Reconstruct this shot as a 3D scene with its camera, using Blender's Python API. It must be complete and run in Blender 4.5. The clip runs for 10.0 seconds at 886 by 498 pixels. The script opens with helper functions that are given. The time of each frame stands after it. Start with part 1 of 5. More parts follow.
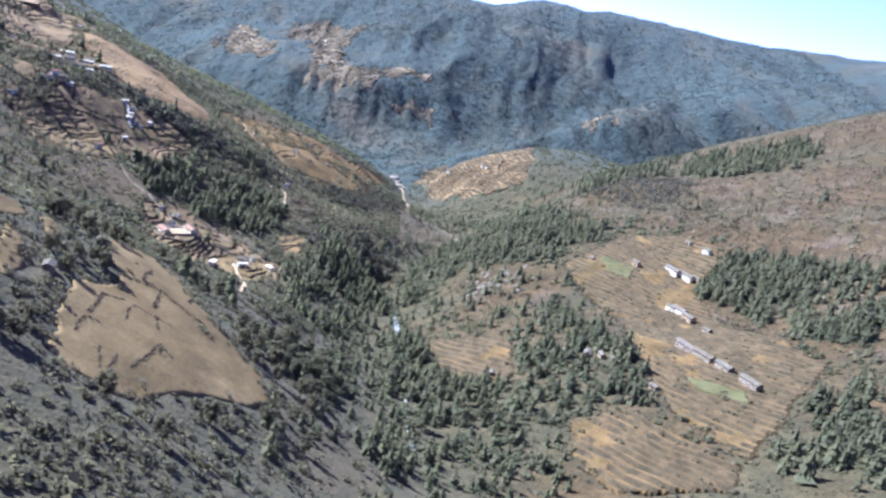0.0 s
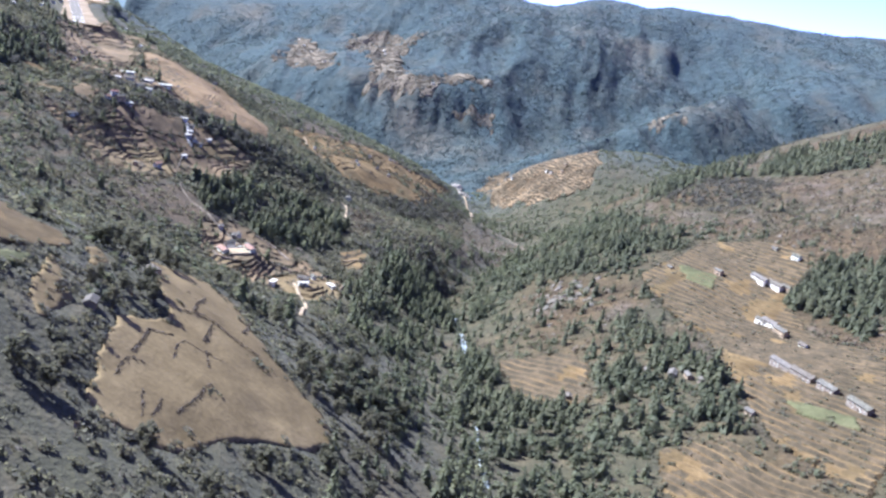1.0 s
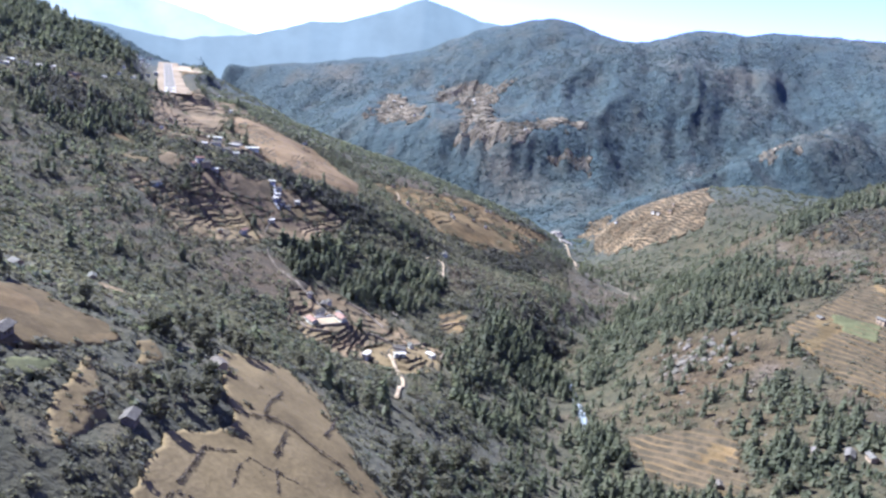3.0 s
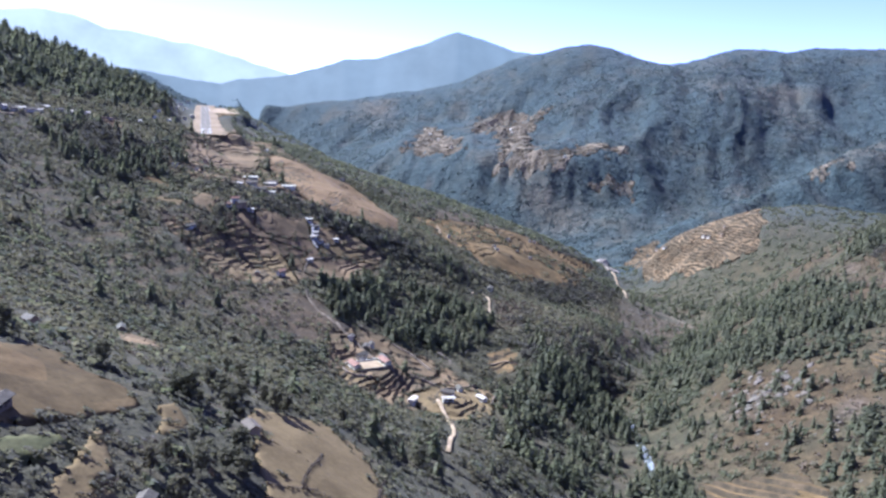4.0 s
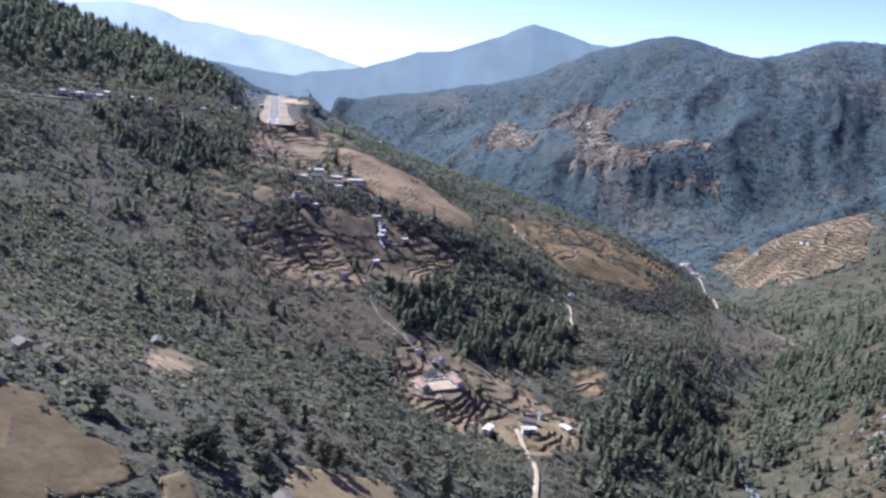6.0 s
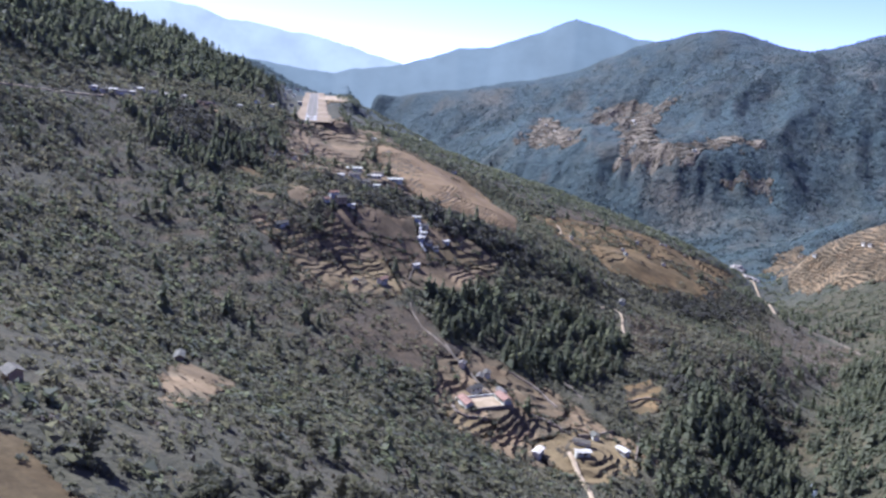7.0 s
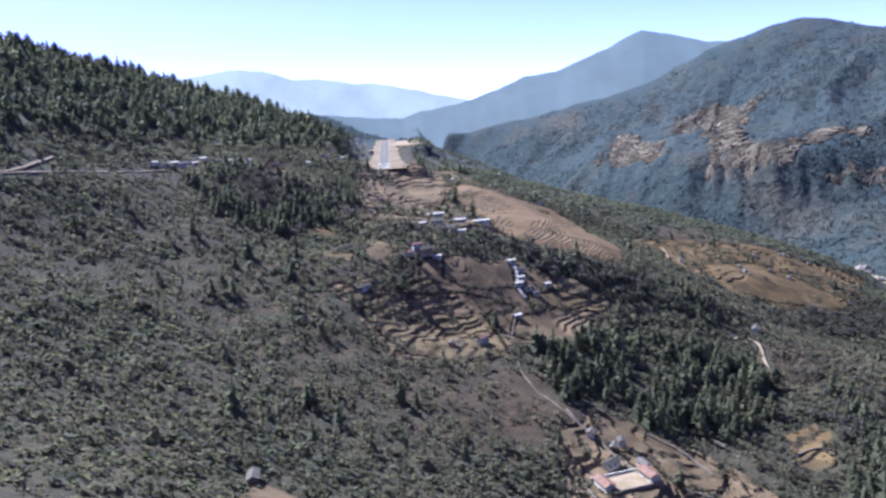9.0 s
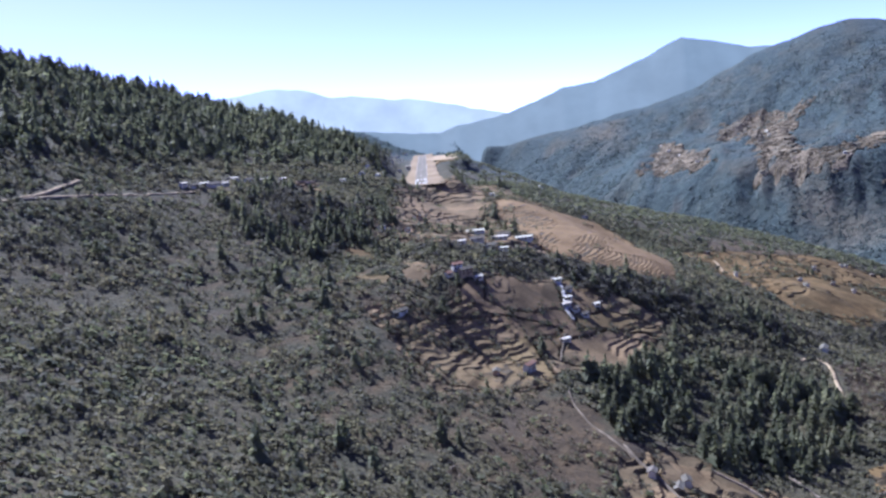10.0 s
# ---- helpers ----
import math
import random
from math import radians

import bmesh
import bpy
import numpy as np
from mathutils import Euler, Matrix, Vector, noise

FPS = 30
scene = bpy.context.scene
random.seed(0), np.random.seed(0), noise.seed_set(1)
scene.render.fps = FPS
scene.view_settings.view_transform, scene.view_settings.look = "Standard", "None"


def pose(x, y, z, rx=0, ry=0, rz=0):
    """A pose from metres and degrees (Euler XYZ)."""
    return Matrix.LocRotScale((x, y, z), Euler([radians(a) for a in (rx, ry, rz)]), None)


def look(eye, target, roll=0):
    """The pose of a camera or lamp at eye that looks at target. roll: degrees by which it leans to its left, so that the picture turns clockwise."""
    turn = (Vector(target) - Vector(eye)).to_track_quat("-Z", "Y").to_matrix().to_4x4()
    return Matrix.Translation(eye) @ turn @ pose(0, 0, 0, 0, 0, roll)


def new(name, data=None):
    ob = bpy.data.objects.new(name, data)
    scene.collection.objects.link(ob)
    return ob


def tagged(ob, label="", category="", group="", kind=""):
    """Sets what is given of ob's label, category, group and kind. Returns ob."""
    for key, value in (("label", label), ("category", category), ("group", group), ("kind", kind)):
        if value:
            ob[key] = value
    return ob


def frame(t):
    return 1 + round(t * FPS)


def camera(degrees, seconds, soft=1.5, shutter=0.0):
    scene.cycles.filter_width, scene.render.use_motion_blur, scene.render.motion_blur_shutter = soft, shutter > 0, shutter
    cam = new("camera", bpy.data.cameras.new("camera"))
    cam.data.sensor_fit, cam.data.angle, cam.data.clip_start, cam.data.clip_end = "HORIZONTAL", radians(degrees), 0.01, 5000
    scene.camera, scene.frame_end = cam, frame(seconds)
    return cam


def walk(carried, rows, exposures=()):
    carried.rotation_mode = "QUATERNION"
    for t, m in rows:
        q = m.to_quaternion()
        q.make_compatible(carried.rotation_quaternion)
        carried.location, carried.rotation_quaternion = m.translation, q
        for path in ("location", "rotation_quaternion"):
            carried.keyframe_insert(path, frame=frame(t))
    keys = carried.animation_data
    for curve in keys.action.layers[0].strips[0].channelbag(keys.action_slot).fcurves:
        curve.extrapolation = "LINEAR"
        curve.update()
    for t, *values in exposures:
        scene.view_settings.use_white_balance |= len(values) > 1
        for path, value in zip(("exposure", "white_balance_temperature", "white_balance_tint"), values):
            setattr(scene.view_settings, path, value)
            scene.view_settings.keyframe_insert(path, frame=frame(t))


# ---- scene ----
cam = camera(58.0, 10.0, soft=2.65)
PATH = [
    (0, (2.901, 2.609, 285.568), (2.995, 4.545, 285.075), 12.5),
    (0.5, (0.965, 19.931, 284.642), (0.977, 21.865, 284.136), 11.5),
    (1, (-0.746, 37.117, 283.129), (-0.809, 39.05, 282.62), 9.9),
    (1.5, (-2.835, 54.445, 281.182), (-2.973, 56.377, 280.684), 8.6),
    (2, (-5.271, 71.735, 278.925), (-5.484, 73.665, 278.445), 7.4),
    (2.5, (-8.513, 88.988, 276.864), (-8.788, 90.915, 276.403), 6.3),
    (4, (-23.539, 139.683, 269.746), (-23.965, 141.605, 269.393), 2.7),
    (4.5, (-29.482, 156.593, 268.289), (-29.981, 158.498, 267.943), 1.1),
    (5, (-34.862, 173.277, 267.097), (-35.393, 175.17, 266.73), 1.4),
    (6.5, (-56.137, 224.963, 261.793), (-56.753, 226.827, 261.413), 4.0),
    (7, (-64.252, 242.277, 260.669), (-64.932, 244.118, 260.284), 2.9),
    (7.5, (-73.501, 259.422, 259.553), (-74.184, 261.265, 259.183), 2.2),
    (8, (-82.914, 276.401, 258.73), (-83.652, 278.224, 258.362), 0.9),
    (8.5, (-91.43, 292.471, 258.388), (-92.28, 294.255, 258.082), -3.6),
    (9, (-100.109, 308.155, 257.82), (-100.988, 309.927, 257.524), -4.8),
    (9.5, (-108.147, 323.67, 257.376), (-109.09, 325.412, 257.103), -5.5),
    (10, (-116.149, 339.255, 257.05), (-117.115, 340.987, 256.798), -6.2),
]
walk(cam, [(t, look(eye, target, roll)) for t, eye, target, roll in PATH], exposures=[(0.0, 2.28, 4640, 15), (2.7, 2.28, 4620, 15), (4.2, 1.92, 4580, 18), (10.0, 1.72, 4600, 19)])
# ---- daylight: a low sun ahead and to the side, over the wooded crest ----
SUN_WAY = Vector((-0.93, 0.36, 0.0)).normalized()
SUN_HEIGHT = radians(44)
world = bpy.data.worlds.new("sky")
scene.world = world
world.use_nodes = True
nodes, links = world.node_tree.nodes, world.node_tree.links
sky = nodes.new("ShaderNodeTexSky")
sky.sky_type, sky.sun_disc = "NISHITA", False
sky.sun_elevation, sky.sun_rotation = SUN_HEIGHT, math.atan2(SUN_WAY.x, SUN_WAY.y)
sky.altitude, sky.air_density, sky.dust_density, sky.ozone_density = 2400, 0.45, 1.0, 3.0
air_tint = nodes.new("ShaderNodeMix")
air_tint.data_type, air_tint.blend_type = "RGBA", "MULTIPLY"
air_tint.inputs[0].default_value = 1.0
air_tint.inputs[7].default_value = (1.38, 0.885, 0.95, 1)
links.new(sky.outputs["Color"], air_tint.inputs[6])
links.new(air_tint.outputs[2], nodes["Background"].inputs["Color"])
nodes["Background"].inputs["Strength"].default_value = 0.115
sun = new("sun", bpy.data.lights.new("sun", "SUN"))
sun.data.energy, sun.data.angle, sun.data.color = 4.7, radians(0.6), (1.0, 0.87, 0.68)
toward = SUN_WAY * math.cos(SUN_HEIGHT) + Vector((0, 0, math.sin(SUN_HEIGHT)))
sun.matrix_world = look(toward * 900, (0, 0, 0))
# ---- materials ----
def shader(name, rough=0.9):
    m = bpy.data.materials.new(name)
    m.use_nodes = True
    b = m.node_tree.nodes["Principled BSDF"]
    b.inputs["Roughness"].default_value = rough
    b.inputs["Specular IOR Level"].default_value = 0.25
    return m, m.node_tree.nodes, m.node_tree.links, b


def noise_node(nodes, links, size, detail=4, stretch=None):
    """Noise over the place's own metres."""
    geo = nodes.new("ShaderNodeNewGeometry")
    n = nodes.new("ShaderNodeTexNoise")
    n.inputs["Scale"].default_value, n.inputs["Detail"].default_value = 1.0 / size, detail
    n.inputs["Roughness"].default_value = 0.62
    if stretch:
        mp = nodes.new("ShaderNodeMapping")
        mp.inputs["Scale"].default_value = stretch
        links.new(geo.outputs["Position"], mp.inputs["Vector"])
        links.new(mp.outputs["Vector"], n.inputs["Vector"])
    else:
        links.new(geo.outputs["Position"], n.inputs["Vector"])
    return n.outputs["Fac"]


def ramp(nodes, links, fac, stops):
    r = nodes.new("ShaderNodeValToRGB")
    el = r.color_ramp.elements
    while len(el) < len(stops):
        el.new(0.5)
    for e, (at, c) in zip(el, stops):
        e.position, e.color = at, (*c, 1)
    links.new(fac, r.inputs["Fac"])
    return r.outputs["Color"]


def mix(nodes, links, fac, a, b, how="MIX"):
    m = nodes.new("ShaderNodeMix")
    m.data_type, m.blend_type = "RGBA", how
    for socket, v in ((m.inputs[0], fac), (m.inputs[6], a), (m.inputs[7], b)):
        if isinstance(v, (int, float)):
            socket.default_value = v
        elif isinstance(v, tuple):
            socket.default_value = (*v, 1)
        else:
            links.new(v, socket)
    return m.outputs[2]


def bump(nodes, links, b, height, strength, distance):
    n = nodes.new("ShaderNodeBump")
    n.inputs["Strength"].default_value, n.inputs["Distance"].default_value = strength, distance
    links.new(height, n.inputs["Height"])
    links.new(n.outputs["Normal"], b.inputs["Normal"])


def light_through(nodes, links, b, col, share):
    """Leaves let part of the light through."""
    t = nodes.new("ShaderNodeBsdfTranslucent")
    links.new(col, t.inputs["Color"])
    m = nodes.new("ShaderNodeMixShader")
    m.inputs[0].default_value = share
    links.new(b.outputs[0], m.inputs[1])
    links.new(t.outputs[0], m.inputs[2])
    links.new(m.outputs[0], nodes["Material Output"].inputs["Surface"])


def mottled(name, dark, mid, light, size, grain, rough=0.9, relief=0.0, per_island=0.0, per_object=0.0, stretch=None, grain_amount=0.5, leafy=0.0, fuzz=0.0, plots=0.0):
    """A surface mottled at two scales, with grain and, if wanted, a shade of its own for each piece."""
    m, nodes, links, b = shader(name, rough)
    col = ramp(nodes, links, noise_node(nodes, links, size, 5, stretch), [(0.33, dark), (0.5, mid), (0.68, light)])
    g = noise_node(nodes, links, grain, 3, stretch)
    gr = ramp(nodes, links, g, [(0.3, (0.45, 0.45, 0.45)), (0.7, (1.0, 1.0, 1.0))])
    col = mix(nodes, links, grain_amount, col, gr, "MULTIPLY")
    if plots:
        cell = nodes.new("ShaderNodeTexVoronoi")
        cell.inputs["Scale"].default_value = 1.0 / plots
        links.new(nodes.new("ShaderNodeNewGeometry").outputs["Position"], cell.inputs["Vector"])
        shade = ramp(nodes, links, cell.outputs["Color"], [(0.2, (0.68, 0.70, 0.70)), (0.5, (0.88, 0.87, 0.84)), (0.8, (1.08, 1.04, 0.98))])
        col = mix(nodes, links, 1.0, col, shade, "MULTIPLY")
    if per_island or per_object:
        if per_island:
            fac = nodes.new("ShaderNodeNewGeometry").outputs["Random Per Island"]
        else:
            fac = nodes.new("ShaderNodeObjectInfo").outputs["Random"]
        k = per_island or per_object
        shade = ramp(nodes, links, fac, [(0.0, (1 - k, 1 - k * 0.9, 1 - k)), (0.3, (1 - 0.2 * k, 1 - 0.35 * k, 1 - 0.6 * k)), (0.6, (1 - 0.6 * k, 1 - 0.35 * k, 1 - 0.65 * k)), (1.0, (1, 1, 1))])
        col = mix(nodes, links, 1.0, col, shade, "MULTIPLY")
    links.new(col, b.inputs["Base Color"])
    if relief:
        bump(nodes, links, b, g, 0.8, relief)
    if leafy:
        light_through(nodes, links, b, col, leafy)
    b.inputs["Sheen Weight"].default_value, b.inputs["Sheen Roughness"].default_value = fuzz * 0.5, 0.6
    return m


SOILS = dict(
    soil=mottled("ploughed_soil", (0.114, 0.085, 0.042), (0.155, 0.116, 0.057), (0.197, 0.149, 0.076), 40, 2.2, relief=0.3),
    straw=mottled("stubble_soil", (0.092, 0.065, 0.031), (0.134, 0.096, 0.046), (0.18, 0.130, 0.064), 22, 2.0, relief=0.3, plots=24),
    red=mottled("reddish_soil", (0.108, 0.081, 0.047), (0.147, 0.110, 0.064), (0.19, 0.145, 0.087), 20, 2.0, relief=0.3, plots=18),
    dark=mottled("damp_soil", (0.122, 0.091, 0.052), (0.174, 0.130, 0.075), (0.232, 0.175, 0.104), 26, 2.2, relief=0.3, plots=20),
    orange=mottled("dry_orange_soil", (0.136, 0.093, 0.047), (0.183, 0.127, 0.065), (0.23, 0.164, 0.087), 30, 2.2, relief=0.3),
    pale=mottled("pale_dry_soil", (0.132, 0.112, 0.080), (0.178, 0.152, 0.110), (0.23, 0.197, 0.145), 60, 9, relief=0.3, plots=45),
    green=mottled("winter_crop", (0.066, 0.066, 0.031), (0.090, 0.090, 0.042), (0.122, 0.114, 0.056), 14, 1.5, relief=0.2),
)
BANK = mottled("overgrown_bank", (0.036, 0.029, 0.015), (0.062, 0.047, 0.024), (0.105, 0.076, 0.04), 8, 1.0, relief=0.4)
NEEDLES = mottled("conifer_needles", (0.122, 0.131, 0.073), (0.160, 0.166, 0.093), (0.20, 0.198, 0.112), 40, 1.1, 0.8, per_island=0.25, leafy=0.6, fuzz=0.4)
LEAVES = mottled("broad_leaves", (0.116, 0.114, 0.068), (0.160, 0.149, 0.090), (0.200, 0.177, 0.107), 75, 0.9, 0.8, per_island=0.2, leafy=0.6, fuzz=0.3)
TWIGS = mottled("dry_shrub_twigs", (0.074, 0.053, 0.034), (0.102, 0.073, 0.047), (0.135, 0.098, 0.063), 30, 0.9, 0.9, per_island=0.3, leafy=0.2, fuzz=0.3)
BARE_WOOD = mottled("leafless_crowns", (0.086, 0.080, 0.060), (0.116, 0.106, 0.080), (0.15, 0.136, 0.102), 30, 0.9, 0.9, per_island=0.3, leafy=0.45, fuzz=0.3)
BARK = mottled("bark", (0.05, 0.038, 0.028), (0.085, 0.065, 0.048), (0.12, 0.095, 0.07), 1.2, 0.15)


def ground_material():
    """Scrub floor, dry grass, rock and haze-tinted far wood; the land-use map of the sheet says where each grows."""
    m, nodes, links, b = shader("hillside", 0.95)
    att = nodes.new("ShaderNodeAttribute")
    att.attribute_name = "land_use"
    sep = nodes.new("ShaderNodeSeparateColor")
    links.new(att.outputs["Color"], sep.inputs["Color"])
    big, mid, fine = noise_node(nodes, links, 70, 5), noise_node(nodes, links, 14, 5), noise_node(nodes, links, 2.6, 4)
    scrub = mix(nodes, links, big, ramp(nodes, links, mid, [(0.3, (0.037, 0.037, 0.019)), (0.52, (0.052, 0.050, 0.026)), (0.7, (0.078, 0.067, 0.035))]),
                ramp(nodes, links, mid, [(0.3, (0.047, 0.043, 0.022)), (0.5, (0.063, 0.056, 0.029)), (0.68, (0.094, 0.077, 0.040))]))
    dry = ramp(nodes, links, mid, [(0.28, (0.036, 0.025, 0.012)), (0.48, (0.062, 0.043, 0.020)), (0.66, (0.096, 0.066, 0.030))])
    rock = ramp(nodes, links, fine, [(0.35, (0.075, 0.058, 0.042)), (0.62, (0.150, 0.120, 0.090))])
    # wooded far ground, with distance haze painted in as a blue tint
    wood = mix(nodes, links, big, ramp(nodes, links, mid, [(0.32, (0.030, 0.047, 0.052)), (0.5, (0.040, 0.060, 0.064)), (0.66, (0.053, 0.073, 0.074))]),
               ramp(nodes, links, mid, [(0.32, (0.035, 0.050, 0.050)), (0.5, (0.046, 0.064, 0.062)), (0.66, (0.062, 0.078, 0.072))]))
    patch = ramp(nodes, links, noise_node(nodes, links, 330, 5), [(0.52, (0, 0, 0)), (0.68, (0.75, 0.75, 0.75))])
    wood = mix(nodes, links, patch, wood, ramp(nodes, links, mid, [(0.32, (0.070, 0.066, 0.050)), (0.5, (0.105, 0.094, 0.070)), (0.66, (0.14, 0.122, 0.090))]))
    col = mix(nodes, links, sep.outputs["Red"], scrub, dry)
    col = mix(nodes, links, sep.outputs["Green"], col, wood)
    col = mix(nodes, links, sep.outputs["Blue"], col, rock)
    col = mix(nodes, links, 0.65, col, ramp(nodes, links, fine, [(0.32, (0.42, 0.42, 0.42)), (0.66, (1, 1, 1))]), "MULTIPLY")
    links.new(col, b.inputs["Base Color"])
    far_bump = nodes.new("ShaderNodeBump")
    far_bump.inputs["Distance"].default_value = 9.0
    links.new(sep.outputs["Green"], far_bump.inputs["Strength"])
    links.new(noise_node(nodes, links, 22, 6), far_bump.inputs["Height"])
    bump(nodes, links, b, fine, 1.0, 1.2)
    links.new(far_bump.outputs["Normal"], nodes["Bump.001"].inputs["Normal"])
    b.inputs["Sheen Weight"].default_value, b.inputs["Sheen Roughness"].default_value = 0.05, 0.6
    return m


GROUND = ground_material()
# far trees' leaf colour shifted to blue to stand in for haze
FAR_TREES = mottled("hazed_forest", (0.060, 0.083, 0.084), (0.074, 0.098, 0.096), (0.090, 0.112, 0.105), 120, 6, 0.85, grain_amount=0.1, per_island=0.08, leafy=0.6, fuzz=0.5)
ROCK = mottled("grey_rock", (0.085, 0.072, 0.058), (0.14, 0.12, 0.098), (0.215, 0.187, 0.155), 3.0, 0.5, per_island=0.35)
PALE_ROCK = mottled("pale_rock", (0.26, 0.23, 0.19), (0.36, 0.325, 0.27), (0.48, 0.44, 0.375), 6.0, 1.2)
SAND = mottled("dusty_track", (0.24, 0.185, 0.11), (0.32, 0.25, 0.155), (0.39, 0.315, 0.21), 9, 0.8)
STONE_PATH = mottled("pale_stone_path", (0.34, 0.32, 0.285), (0.46, 0.44, 0.40), (0.58, 0.56, 0.52), 4, 0.6)
TRAIL = mottled("trodden_trail", (0.10, 0.082, 0.056), (0.145, 0.117, 0.082), (0.20, 0.163, 0.118), 4, 0.6)
GRAVEL = mottled("strip_gravel", (0.165, 0.124, 0.074), (0.215, 0.164, 0.10), (0.275, 0.215, 0.138), 30, 2.0)
ASPHALT = mottled("worn_asphalt", (0.128, 0.114, 0.090), (0.160, 0.144, 0.115), (0.198, 0.178, 0.145), 25, 1.2)
MARKING = mottled("white_marking", (0.40, 0.39, 0.36), (0.50, 0.49, 0.455), (0.60, 0.59, 0.55), 6, 0.6)
PLASTER = mottled("whitewashed_wall", (0.52, 0.48, 0.41), (0.66, 0.62, 0.54), (0.76, 0.73, 0.66), 2.5, 0.4, per_object=0.25)
OCHRE = mottled("mud_plastered_wall", (0.30, 0.22, 0.15), (0.40, 0.30, 0.20), (0.50, 0.39, 0.27), 2.5, 0.4, per_object=0.2)
STONE_WALL = mottled("rubble_wall", (0.125, 0.10, 0.075), (0.195, 0.16, 0.122), (0.29, 0.245, 0.19), 1.2, 0.3)
SLATE = mottled("slate_roof", (0.088, 0.078, 0.066), (0.135, 0.120, 0.102), (0.195, 0.175, 0.15), 1.6, 0.35, 0.7, per_object=0.3)
TIN = mottled("tin_roof", (0.40, 0.36, 0.295), (0.53, 0.485, 0.405), (0.66, 0.615, 0.53), 3.0, 0.6, 0.7, per_object=0.2)
RED_ROOF = mottled("red_painted_roof", (0.17, 0.085, 0.058), (0.23, 0.125, 0.088), (0.30, 0.175, 0.13), 2.5, 0.5, 0.8, per_object=0.25)
DARK_WOOD = mottled("dark_wood", (0.05, 0.035, 0.025), (0.08, 0.058, 0.04), (0.12, 0.085, 0.06), 1.0, 0.15)
for flat in (ASPHALT, GRAVEL, MARKING, SAND, STONE_PATH, SLATE, GROUND, *SOILS.values()):
    flat.node_tree.nodes["Principled BSDF"].inputs["Specular IOR Level"].default_value = 0.06
PANE = shader("window_pane", 0.15)[0]
PANE.node_tree.nodes["Principled BSDF"].inputs["Base Color"].default_value = (0.03, 0.035, 0.045, 1)


def water_material():
    m, nodes, links, b = shader("white_water", 0.6)
    n = noise_node(nodes, links, 2.2, 4)
    links.new(ramp(nodes, links, n, [(0.42, (0.07, 0.085, 0.08)), (0.55, (0.22, 0.24, 0.24)), (0.68, (0.8, 0.82, 0.83))]), b.inputs["Base Color"])
    bump(nodes, links, b, n, 0.6, 0.5)
    return m


WATER = water_material()


def ridge_material(name, tone, haze_glow):
    """Far blue ridge with the haze of the air painted in as self-lit colour."""
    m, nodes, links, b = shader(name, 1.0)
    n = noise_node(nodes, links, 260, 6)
    haze_tint = ramp(nodes, links, n, [(0.35, tuple(c * 0.86 for c in tone)), (0.65, tuple(min(1, c * 1.1) for c in tone))])
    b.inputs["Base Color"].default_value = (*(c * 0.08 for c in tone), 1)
    b.inputs["Emission Strength"].default_value = haze_glow
    links.new(haze_tint, b.inputs["Emission Color"])
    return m
